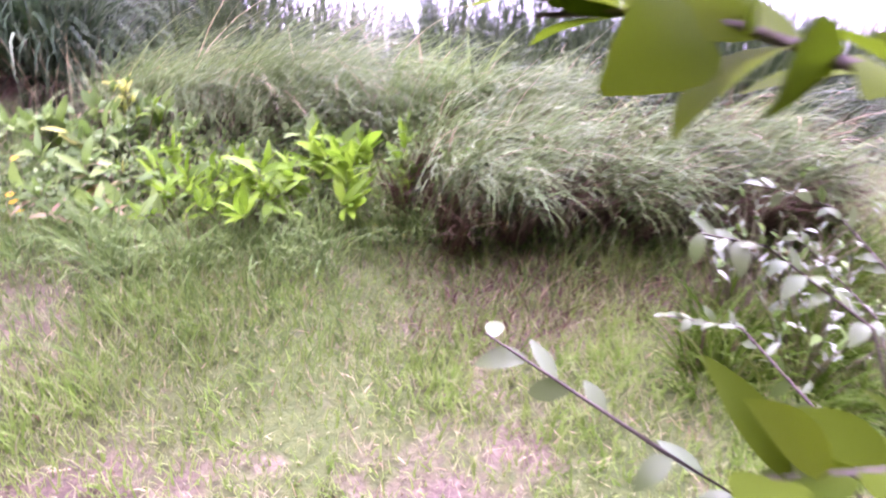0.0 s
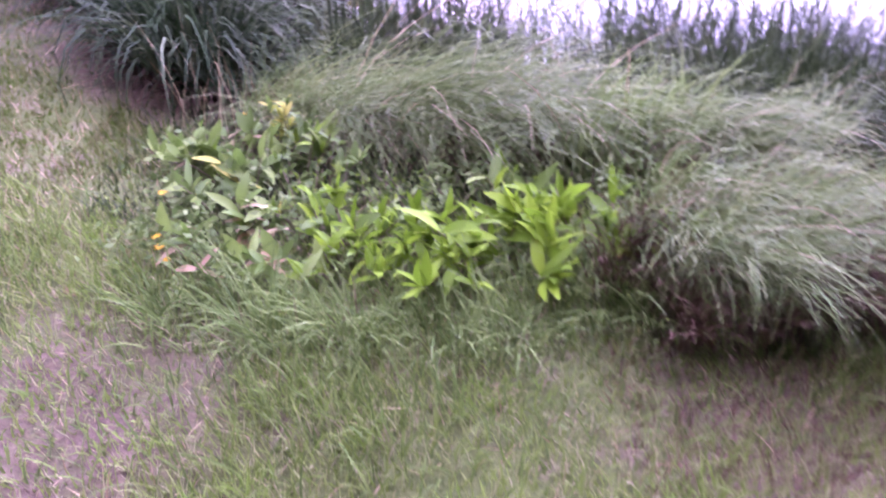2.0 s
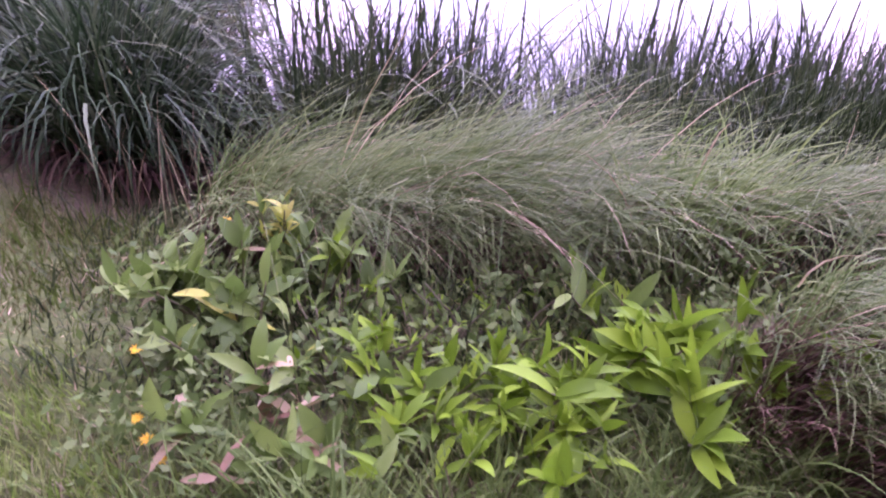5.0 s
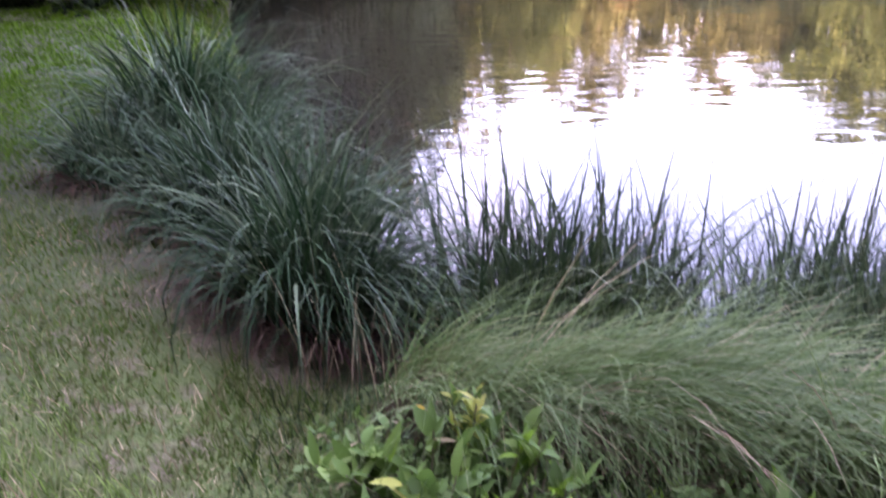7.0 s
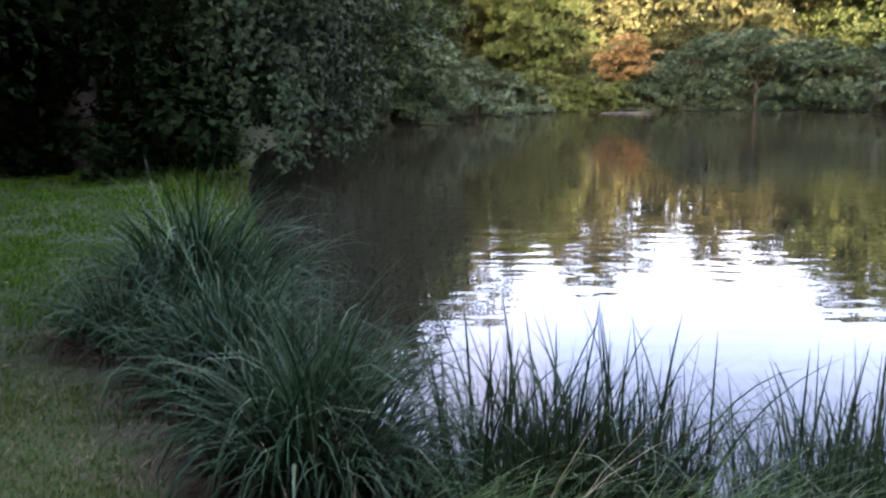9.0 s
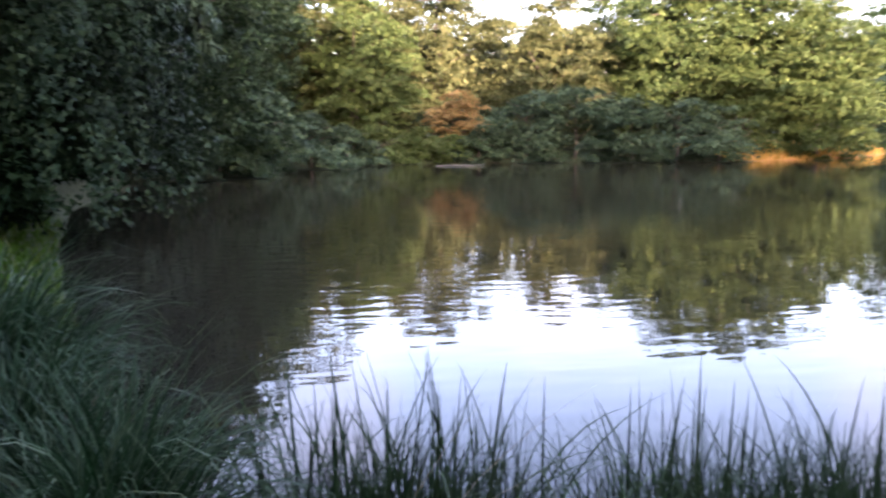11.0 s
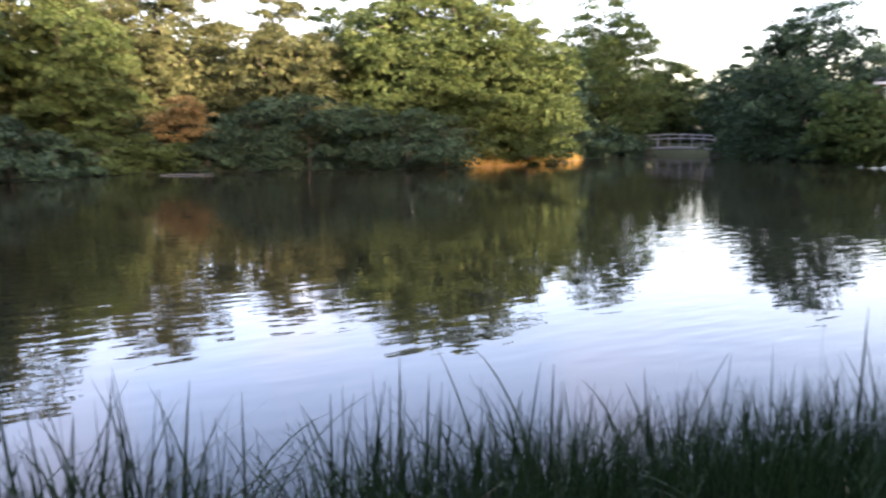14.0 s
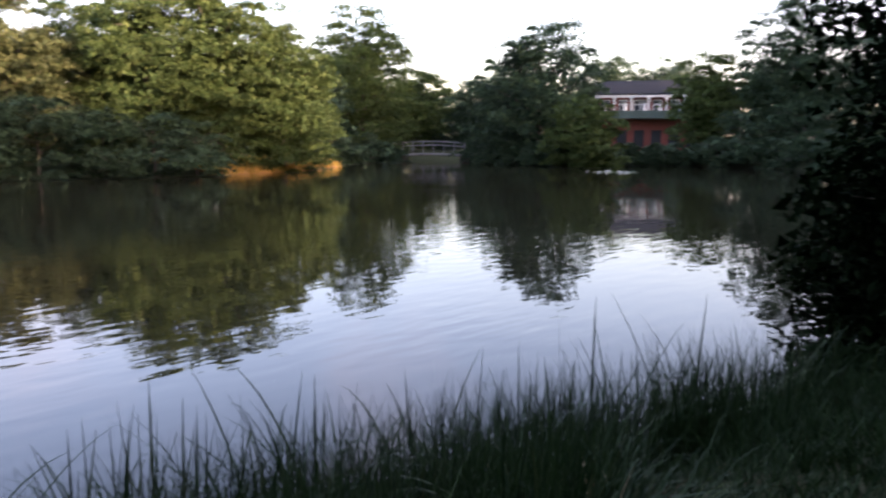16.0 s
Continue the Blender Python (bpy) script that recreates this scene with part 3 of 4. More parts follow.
def weeping_tree(x, y, height, radius, strands, size, mat, label, seed, reach=1.0, low=0.35):
    """A tree whose outer twigs hang down in leafy strands of uneven length."""
    g = np.random.default_rng(seed)
    z0 = float(ground_z(x, y)) - 0.05
    root = new("weeping_tree")
    root.location = (x, y, z0)
    bunches = strands // 9
    bunch = g.integers(0, bunches, strands)
    a = g.uniform(0, 2 * math.pi, bunches)[bunch] + g.normal(0, 0.09, strands)
    r = radius * np.sqrt(g.uniform(0.1, 1.0, bunches))[bunch] * (1 + 0.2 * np.sin(5 * a + 1)) + g.normal(0, 0.1, strands)
    top = (height * (0.22 + 0.70 * g.random(bunches)))[bunch] * np.sqrt(np.maximum(0.05, 1.12 - (r / radius) ** 2 * 0.6)) + g.normal(0, 0.15, strands)
    fall = np.minimum(top - low * g.uniform(0.7, 2.2, strands), g.uniform(0.6, 2.4, bunches)[bunch] * g.uniform(0.5, 1.3, strands) * reach)
    per = 46
    u = g.random((strands, per))
    swing = r[:, None] + 0.35 * np.sqrt(u) + g.normal(0, 0.10, (strands, per))
    p = np.stack([np.cos(a)[:, None] * swing + g.normal(0, 0.09, u.shape), np.sin(a)[:, None] * swing + g.normal(0, 0.09, u.shape), top[:, None] - fall[:, None] * u], -1).reshape(-1, 3)
    out = np.stack([np.cos(a), np.sin(a), np.full(strands, 0.35)], 1).repeat(per, 0)
    V, F = leaf_tris(p, out, size, g)
    V[:, 2] = np.maximum(V[:, 2], np.maximum(ground_z(x + V[:, 0], y + V[:, 1]), WATER) + 0.05 - z0)
    limbs = [([(-radius * 0.85, 0.3, 0), (-radius * 0.6, 0.3, height * 0.2), (-0.1, 0.1, height * 0.5), (0.1, 0, height * 0.85)], [0.28, 0.22, 0.15, 0.04])]
    for i in range(12):
        t = i * 2.4 + g.random()
        e = radius * g.uniform(0.5, 0.9)
        h0 = height * g.uniform(0.45, 0.65)
        limbs.append(([(0, 0, h0), (math.cos(t) * e * 0.5, math.sin(t) * e * 0.5, h0 + height * 0.12), (math.cos(t) * e, math.sin(t) * e, h0 + height * 0.08)], [0.1, 0.06, 0.02]))
    child("trunk", tubes("trunk", limbs, M["twig"]), root, None, "dark brown bark trunk with limbs")
    child("crown", soup("crown", V, F, M[mat]), root)
    return tagged(root, label, "tree", "weeping trees over the water")


# hanging twigs over the water, their shade mixed into the leaf colour
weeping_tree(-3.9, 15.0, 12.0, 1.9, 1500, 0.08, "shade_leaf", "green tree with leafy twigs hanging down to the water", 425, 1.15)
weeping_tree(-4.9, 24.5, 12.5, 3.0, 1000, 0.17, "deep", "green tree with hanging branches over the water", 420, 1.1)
# shade on this crown comes from its leaf colour too
tree("waterside_tree", -3.6, 32.0, 11.5, 3.8, "shade_leaf", "green waterside tree with shade put into its leaf colour", 421, lobes=110, per_lobe=230, size=0.14, fine=True, base=0.02, trunk_r=0.25, category="tree", drop=0.5, low=-0.9, skirt=3.0, flat=0.4, lobe_r=0.2)
# tree and shrub over the edge: their deep shade is painted as black-green
tree("yew_tree", 9.3, -0.1, 7.5, 2.3, "yew", "evergreen tree hanging over the pond edge, shade in its black-green needles", 430, lobes=120, per_lobe=300, size=0.075, fine=True, base=-0.05, trunk_r=0.2, lobe_r=0.22, drop=0.6, low=-0.95, skirt=2.6, drop_skirt=1.0, stretch=1.0, core=6000)
tree("yew_shrub", 8.6, 0.6, 2.3, 1.6, "yew", "evergreen shrub trailing over the water, shade in its black-green needles", 431, lobes=60, per_lobe=260, size=0.075, base=-0.5, trunk_r=0.05, lobe_r=0.22, drop=0.6, low=-1.0, category="shrub", stretch=1.1, core=4000)

# unseen trees added behind the walker, tall where near bank and shores need shade
BACK = [(-34, -9, 14), (-27, -11, 14), (-20, -9, 14), (-13.5, -8, 14), (-8, -8.5, 15), (-3, -8, 15), (2.5, -8.5, 15), (8, -8, 15.5), (13.5, -9, 13.6), (19, -9, 12), (25, -9, 12.2), (31, -9, 12), (37, -9, 9.8), (43, -9, 9.2), (49, -9, 9.6),
        (57, -10, 24), (64, -10, 26), (72, -10, 26), (80, -9, 26), (89, -8, 27), (98, -8, 27), (108, -8, 27), (-10.5, -13, 15), (-5, -14, 15), (0, -14, 15), (5.5, -14, 15.5), (11, -14, 14), (17, -14, 12), (-10, -3, 12), (-12.5, 3, 13), (-18, 8, 13), (8.8, -6.2, 9.5)]
for i, (x, y, h) in enumerate(BACK):
    close = math.hypot(x, y) < 13
    tree("tree", x, y, h, 4.6, "deep", "unseen broadleaf tree added behind the path to cast shade", 500 + i, fine=True, lobes=56, per_lobe=130 if close else 75, size=0.9 if close else 1.3, base=-0.05, group="wood behind the path", trunk_r=0.3, low=-0.95, stretch=1.0, shelf=0.1)

# ---- footbridge ----
bx, by = at_bearing(-49.6, 84)
bridge = new("footbridge")
bridge.matrix_basis = pose(bx, by, 0, 0, 0, -49.6)
HALF = 3.4


def arch(u):
    return 0.16 * (1 - u * u)


for side in (-0.8, 0.8):
    for zz, tag in ((1.42, "handrail"), (1.02, "rail")):
        V, F = tube([(u * HALF, side, zz + arch(u)) for u in np.linspace(-1, 1, 9)], [0.06] * 9, 6)
        child(tag, soup(tag, V, F, M["grey_wood"], True), bridge)
    for u in np.linspace(-1, 1, 7):
        bm = bmesh.new()
        box(bm, u * HALF - 0.05, u * HALF + 0.05, side - 0.05, side + 0.05, 0.1 + arch(u), 1.5 + arch(u), 0.01)
        part("post", bm, M["grey_wood"], bridge)
    V, F = tube([(u * HALF, side * 1.05, 0.05 + arch(u)) for u in np.linspace(-1, 1, 9)], [0.11] * 9, 6)
    child("beam", soup("beam", V, F, M["grey_wood"], True), bridge)
for i in range(28):
    u = -1 + (i + 0.5) / 14
    bm = bmesh.new()
    box(bm, u * HALF - 0.11, u * HALF + 0.11, -0.9, 0.9, 0.12 + arch(u), 0.17 + arch(u))
    part("plank", bm, M["grey_wood"], bridge)
for u in (-1, 1):
    bm = bmesh.new()
    box(bm, u * HALF - 0.5, u * HALF + 0.5, -1.1, 1.1, -1.6, 0.1 + arch(u), 0.05)
    part("abutment", bm, M["bark"], bridge)
tagged(bridge, "pale weathered wooden footbridge with open railings over the channel", "bridge")

# ---- brick house ----
hx, hy = at_bearing(-65.2, 114)
house = new("house")
house.matrix_basis = pose(hx, hy, 0, 0, 0, -65.2)
bm = bmesh.new()
box(bm, -10, 10, 0, 10, 0, 8.4)
part("wall", bm, M["brick"], house, "red brick walls")
bm = bmesh.new()
vs = [bm.verts.new(v) for v in ((-11, -1.2, 8.5), (11, -1.2, 8.5), (11, 11, 8.5), (-11, 11, 8.5), (-6, 4, 10.7), (6, 4, 10.7), (6, 6, 10.7), (-6, 6, 10.7))]
for f in ((0, 1, 5, 4), (1, 2, 6, 5), (2, 3, 7, 6), (3, 0, 4, 7), (4, 5, 6, 7), (3, 2, 1, 0)):
    bm.faces.new([vs[i] for i in f])
part("roof", bm, M["slate"], house, "dark slate hipped roof")
bm = bmesh.new()
box(bm, -10.6, 10.6, -1.0, -0.6, 8.0, 8.32, 0.03)
part("cornice", bm, M["white"], house)
bm = bmesh.new()
box(bm, -10.6, 10.6, -2.4, -0.02, 5.0, 5.3, 0.03)
part("balcony", bm, M["green_paint"], house)
bm = bmesh.new()
box(bm, -10.6, 10.6, -2.4, -2.3, 5.3, 6.1, 0.02)
part("parapet", bm, M["green_paint"], house, "dark green balcony parapet")
for i in range(9):
    x = -9.6 + i * 2.4
    bm = bmesh.new()
    box(bm, x - 0.14, x + 0.14, -1.0, -0.6, 5.3, 8.0, 0.03)
    pillar = part("pillar", bm, M["white"], house, "white pillar")
    bm = bmesh.new()
    box(bm, x - 0.28, x + 0.28, -1.08, -0.52, 7.78, 7.99)
    part("capital", bm, M["white"], pillar)
    if i < 8:
        w = 0.62 if i % 3 else 0.9
        bm = bmesh.new()
        box(bm, x + 1.2 - w + 0.05, x + 1.2 + w - 0.05, -0.06, 0.02, 5.55, 7.65)
        win = part("window", bm, M["glass"], house, "white framed window")
        for a, b, c, d in ((-w, 0.1 - w, 5.5, 7.7), (w - 0.1, w, 5.5, 7.7), (-0.05, 0.05, 5.6, 7.6), (0.1 - w, w - 0.1, 5.5, 5.6), (0.1 - w, w - 0.1, 6.95, 7.05), (0.1 - w, w - 0.1, 7.6, 7.7)):
            bm = bmesh.new()
            box(bm, x + 1.2 + a, x + 1.2 + b, -0.14 - 0.004 * (c == 6.95), -0.03, c, d)
            part("frame", bm, M["white"], win)
        bm = bmesh.new()
        box(bm, x + 0.5, x + 1.9, -0.08, -0.02, 1.0, 3.4)
        part("window", bm, M["glass"], house, "dark ground-floor window")
tagged(house, "two-storey red brick house with white pillared balcony and slate roof", "house")
parasol = new("parasol")
V, F = tube([(0, 0, 0), (0, 0, 0.5)], [0.3, 0.04], 8)
child("pole", soup("pole", V, F, M["white"], True), parasol)
V, F = tube([(0, 0, 0.5), (0, 0, 0.75), (0, 0, 1.5), (0, 0, 2.05)], [0.30, 0.27, 0.14, 0.02], 8)
child("canopy", soup("canopy", V, F, M["white"], True), parasol)
tagged(parasol, "folded white parasol standing on the balcony", "parasol", "parasols on the balcony")
rot = Matrix.Rotation(radians(-65.2), 4, "Z")
for i, x in enumerate((-8.4, -6.1, -3.2, -0.6, 1.6, 4.3)):
    m = Matrix.Translation((hx, hy, 0)) @ rot @ Matrix.Translation((x, -1.7, 5.3))
    if i == 0:
        parasol.matrix_basis = m
    else:
        copy_thing(parasol, m)

# ---- sandy bank at the foot of the sunlit oaks ----
V, F = [], []
NB, PROFILE = 30, ((-0.9, -0.75), (-0.2, -0.46), (0.5, -0.2), (1.4, -0.02), (2.6, 0.16), (4.2, 0.3), (6.0, 0.0))
for i in range(NB):
    u = i / (NB - 1)
    px, py = 25.5 + 17.5 * u, 39.1 + 1.2 * u + 6.4 * u**2.2
    for off, z in PROFILE:
        V.append((px - 0.35 * off, py + 0.94 * off, z * (0.75 if z > 0 else 1.0) * (1.0 if z < 0 else min(1.0, 3 * u + 0.3) * min(1.0, 3.0 * (1 - u) + 0.15)) + 0.03 * math.sin(i * 2.1 + off * 3)))
for i in range(NB - 1):
    for j in range(len(PROFILE) - 1):
        k = len(PROFILE)
        F.append((i * k + j, (i + 1) * k + j, (i + 1) * k + j + 1, i * k + j + 1))
tagged(new("sandy_bank", soup("sandy_bank", V, F, M["sand"], True)), "dry orange-brown grassy bank lit by evening sun", "bank", kind="structure")

g = np.random.default_rng(93)
k = 5200
u, off = g.random(k), g.uniform(-0.3, 4.5, k)
px, py = 25.5 + 17.5 * u - 0.35 * off, 39.1 + 1.2 * u + 6.4 * u**2.2 + 0.94 * off
pz = np.interp(off, [-0.9, -0.2, 0.5, 1.4, 2.6, 4.2, 6.0], [-0.75, -0.46, -0.2, -0.03, 0.1, 0.2, 0.0]) - 0.05
V, F = ribbons(np.stack([px, py, pz], 1), g.uniform(0, 6.28, k), g.uniform(0.25, 0.6, k), g.uniform(0.03, 0.07, k), g.uniform(0, 0.5, k), g.uniform(0.2, 1.2, k), 3, 0.8, g)
tagged(new("dry_bank_grass", soup("dry_bank_grass", V, F, M["gold"])), "dry golden-orange grass on the sunlit bank", "grass", kind="stuff")

# ---- water lilies ----
pad_me = []
for k in range(3):
    a = np.linspace(0.2, 2 * math.pi - 0.15, 14)
    r = 0.17 + 0.05 * k
    pv = [(0, 0, 0.004)] + [(math.cos(t) * r, math.sin(t) * r, 0.012 + 0.008 * math.sin(3 * t + k)) for t in a]
    pad_me.append(soup("pad", pv, [(0, i, i + 1) for i in range(1, 14)], M["pad"], True))
petals = []
for k in range(8):
    t = k * math.pi / 4
    petals += [(0, 0, 0.02), (math.cos(t - 0.3) * 0.06, math.sin(t - 0.3) * 0.06, 0.06), (math.cos(t) * 0.13, math.sin(t) * 0.13, 0.11), (math.cos(t + 0.3) * 0.06, math.sin(t + 0.3) * 0.06, 0.06)]
flower_me = soup("flower", petals, np.arange(32).reshape(8, 4), M["lily"])
lx, ly = at_bearing(-62.8, 55)
g = np.random.default_rng(5)
for i in range(30):
    ob = new("lily_pad", pad_me[i % 3])
    a, b = g.uniform(-1.7, 1.7), g.uniform(-1.3, 1.3)
    ob.matrix_basis = pose(lx + 0.46 * a + 0.89 * b, ly - 0.89 * a + 0.46 * b, WATER + 0.004, 0, 0, g.uniform(0, 360))
    tagged(ob, "floating green water lily leaf", "lily pad", "water lilies")
    if i % 2 == 0:
        fl = child("flower", flower_me, ob, pose(0.05, 0.02, 0.0), "white lily flower")

# pale pole adrift at the far margin
pole = new("floating_pole")
px, py = at_bearing(-14.0, 39.0)
pole.matrix_basis = pose(px, py, WATER + 0.02, 0, 0, -8)
V, F = tube([(-1.2, 0, 0.0), (-0.4, 0.03, 0.03), (0.5, -0.02, 0.02), (1.25, 0.04, 0.04)], [0.014, 0.018, 0.016, 0.01], 8)
child("shaft", soup("shaft", V, F, M["grey_wood"], True), pole)
tagged(pole, "pale weathered pole floating at the far pond margin", "log")

# ---- reeds in the shallows ----
reed_me = []
for k in range(10):
    g = np.random.default_rng(50 + k)
    V, F = ribbons(np.zeros((1, 3)), np.array([0.0]), np.array([1.0]), np.array([0.0115]), np.array([0.02 + 0.035 * (k * 3 % 10)]), np.array([0.0 + 0.34 * (k % 5)]), 8, 0.3, g, 1.4, 3.5)
    if k in (3, 8):
        s = V[:, 2] > 0.72
        V[s, 0] += (V[s, 2] - 0.72) * 1.6
        V[s, 2] = 0.72 - (V[s, 2] - 0.72) * 0.5
    reed_me.append(soup("reed", V, F, M["reed"], True))
g = np.random.default_rng(9)
REEDS = [(0.22, 3.0, 0.3, 26), (0.52, 3.2, 0.32, 30), (0.85, 3.1, 0.28, 26), (1.1, 3.1, 0.14, 6), (1.62, 2.85, 0.26, 22), (1.9, 2.75, 0.3, 24), (2.3, 2.7, 0.3, 22),
         (2.65, 2.65, 0.3, 24), (3.05, 2.5, 0.28, 20), (3.4, 2.45, 0.3, 24), (3.8, 2.3, 0.3, 22), (4.2, 2.15, 0.3, 22), (4.7, 2.05, 0.32, 22), (5.3, 1.85, 0.36, 24), (6.0, 1.65, 0.4, 16), (4.9, 1.55, 0.35, 12), (6.7, 1.45, 0.4, 10),
         (1.25, 2.35, 0.22, 14), (1.6, 2.2, 0.26, 22), (2.0, 2.05, 0.26, 24), (2.4, 1.95, 0.28, 24), (2.85, 1.85, 0.28, 24), (3.3, 1.75, 0.28, 20), (2.6, 1.5, 0.26, 14)]
for (x, y, r, n) in REEDS:
    root = new("reed_clump")
    root.location = (x, y, max(WATER, float(ground_z(x, y))) - 0.06)
    n = int(n * 4.0)
    for i in range(n):
        a, d = g.uniform(0, 2 * math.pi), r * math.sqrt(g.random())
        L = (0.8 if pond_distance(x, y) > 0.15 else 1.0) * g.uniform(0.58, 1.0) * (1.12 if g.random() < 0.06 else 0.95) * (1.2 if x < 1.3 else (1.1 if x < 2.8 else (1.2 if g.random() < 0.12 else 0.84)))
        m = Matrix.Translation((math.cos(a) * d * 0.85, math.sin(a) * d * 0.85, 0)) @ Matrix.Rotation(a + g.normal(0, 0.8), 4, "Z") @ Matrix.Diagonal((L, L * g.uniform(0.7, 1.5), L, 1))
        child("reed", reed_me[int(g.integers(0, 10))], root, m)
    k = n * 5
    a, d = g.uniform(0, 2 * math.pi, k), (r + 0.06) * np.sqrt(g.random(k))
    V, F = ribbons(np.stack([np.cos(a) * d, np.sin(a) * d, np.zeros(k)], 1), g.uniform(0, 6.28, k), g.uniform(0.3, 0.85, k), g.uniform(0.005, 0.011, k), g.uniform(0, 0.2, k), g.uniform(0, 1.2, k), 5, 0.6, g, 1.6)
    tagged(child("undergrowth", soup("undergrowth", V, F, M["reed_fill"]), root), kind="stuff")
    tagged(root, "upright dark green reeds standing in shallow pond water", "reeds", "reeds along the bank")


# ---- grass tussocks ----
def tussock(name, x, y, rx, ry, height, n, mat, label, seed, heading=None, spread=1.2, width=0.004, thatch=0.25, droop=1.6, segs=6, lean=0.25, seeds=0, lift=0.0, tip=1.8, loose=0.5, thatch_long=1.0):
    g = np.random.default_rng(seed)
    root = new(name)
    z0 = float(ground_z(x, y))
    root.location = (x, y, z0)

    def blades(k, lo, hi, w, bend, mt, nm, tilt=1.0, rr=1.0, up=0.0):
        # blades stand in handfuls, which share a lean and leave gaps between them
        locks = 60
        lock = g.integers(0, locks, k)
        la, ld = g.uniform(0, 2 * math.pi, locks), np.sqrt(g.random(locks)) * rr
        a, d = la[lock] + g.normal(0, 0.12, k), ld[lock]
        px = np.cos(la[lock]) * d * rx + g.normal(0, 0.025, k)
        py = np.sin(la[lock]) * d * ry + g.normal(0, 0.025, k)
        pz = ground_z(x + px, y + py) - z0 - 0.02 + up * g.uniform(0.5, 1.0, k)
        lh, lb = g.normal(0, spread * 0.7, locks), g.uniform(0.7, 1.25, locks)
        hd = (a if heading is None else np.full(k, heading)) + lh[lock] * (0.5 if heading is None else 1) + g.normal(0, loose, k)
        L = height * g.uniform(lo * 0.75, hi * 1.05, k) * lb[lock]
        V, F = ribbons(np.stack([px, py, pz], 1), hd, L, w * g.uniform(0.6, 1.5, k), tilt * (lean + (0.3 if tip > 2.5 else 0.45) * d * g.random(k)), bend * g.uniform(0.5, 1.3, k), segs, 0.7, g, tip)
        gzv = ground_z(V[:, 0] + x, V[:, 1] + y) - z0 + 0.015
        V[:, 2] = np.maximum(V[:, 2], np.maximum(gzv, WATER + 0.01 - z0))
        return tagged(child(nm, soup(nm, V, F, M[mt]), root), kind="stuff")

    blades(n, 0.9, 1.9, width, droop, mat, "foliage", up=lift)
    if thatch:
        blades(int(n * thatch), 0.5, thatch_long, width * 1.1, 0.9, "thatch", "thatch", 0.7, 1.12, up=lift * 0.3)
    if seeds:
        blades(seeds, 1.3, 2.0, width, 1.6, "straw", "dry_grass", up=lift)
    return tagged(root, label, "grass tussock", "grass tussocks on the bank")


# dark blades added on the right bank, standing in for its shade
tussock("grass_tussock", 6.2, 0.75, 0.7, 0.45, 0.24, 1500, "reed_fill", "grass tussock with deep shade put into its dark colour", 9, spread=1.2, droop=1.8)
tussock("grass_tussock", 7.2, 0.6, 0.7, 0.4, 0.28, 1500, "reed_fill", "grass tussock with deep shade put into its dark colour", 10, spread=1.2, droop=1.8)
FINE = {"width": 0.0038, "lean": 0.15, "lift": 0.22, "tip": 0.8, "droop": 1.95, "loose": 0.42, "segs": 5}
MOP = {"width": 0.0042, "lean": 0.05, "lift": 0.27, "tip": 0.9, "droop": 2.0, "loose": 0.4, "thatch_long": 1.7, "segs": 5}
tussock("grass_tussock", 0.15, 2.14, 0.34, 0.28, 0.40, 2000, "tussock", "fine pale green tussock combed over by the wind", 1, heading=-0.5, spread=0.8, seeds=40, thatch=0.5, **FINE)
tussock("grass_tussock", 0.5, 1.98, 0.36, 0.28, 0.44, 2300, "tussock", "fine pale green tussock combed over by the wind", 2, heading=-0.55, spread=0.8, seeds=45, thatch=0.5, **FINE)
tussock("grass_tussock", 0.84, 1.8, 0.32, 0.24, 0.36, 1800, "tussock", "fine arching grass tussock on the bank", 15, heading=-0.6, spread=0.8, seeds=35, thatch=0.5, **FINE)
tussock("grass_tussock", 1.3, 1.66, 0.26, 0.22, 0.28, 700, "verge", "tuft of broader upright green grass on the bank", 17, heading=-0.6, spread=1.4, seeds=20, thatch=0.4, width=0.008, lean=0.05, lift=0.02, tip=2.0, droop=1.5, loose=0.8)
tussock("grass_tussock", 1.38, 0.9, 0.28, 0.24, 0.205, 1500, "tussock", "large arching grass tussock with brown thatched base", 3, heading=-1.1, spread=0.9, thatch=2.2, seeds=25, **MOP)
tussock("grass_tussock", 1.85, 0.82, 0.3, 0.26, 0.205, 1500, "tussock", "large arching grass tussock with brown thatched base", 4, heading=-1.1, spread=0.9, thatch=2.2, seeds=25, **MOP)
tussock("grass_tussock", 2.35, 0.8, 0.3, 0.28, 0.205, 1500, "tussock", "large arching grass tussock with brown thatched base", 16, heading=-1.1, spread=0.9, thatch=2.2, seeds=25, **MOP)
tussock("grass_tussock", 1.7, 1.6, 0.34, 0.26, 0.24, 1200, "tussock", "fine pale green tussock on the bank", 5, heading=-0.8, spread=1.2, seeds=30, thatch=0.4, **FINE)
tussock("grass_tussock", 2.7, 1.35, 0.5, 0.36, 0.28, 900, "reed_fill", "upright broad-bladed dark green grass tussock on the bank", 6, spread=1.2, seeds=20, thatch=0.4, width=0.009, lean=0.1, tip=1.8, droop=1.9)
# undergrowth colour on these two darkens the bank in place of shade
tussock("grass_tussock", 3.8, 1.2, 0.7, 0.4, 0.10, 1500, "reed_fill", "green grass tussock at the water's edge, coloured dark for shade", 7, spread=1.0, droop=1.6)
tussock("grass_tussock", 5.1, 0.9, 0.8, 0.5, 0.14, 1500, "reed_fill", "green grass tussock at the water's edge, coloured dark for shade", 8, spread=1.0, droop=1.6)


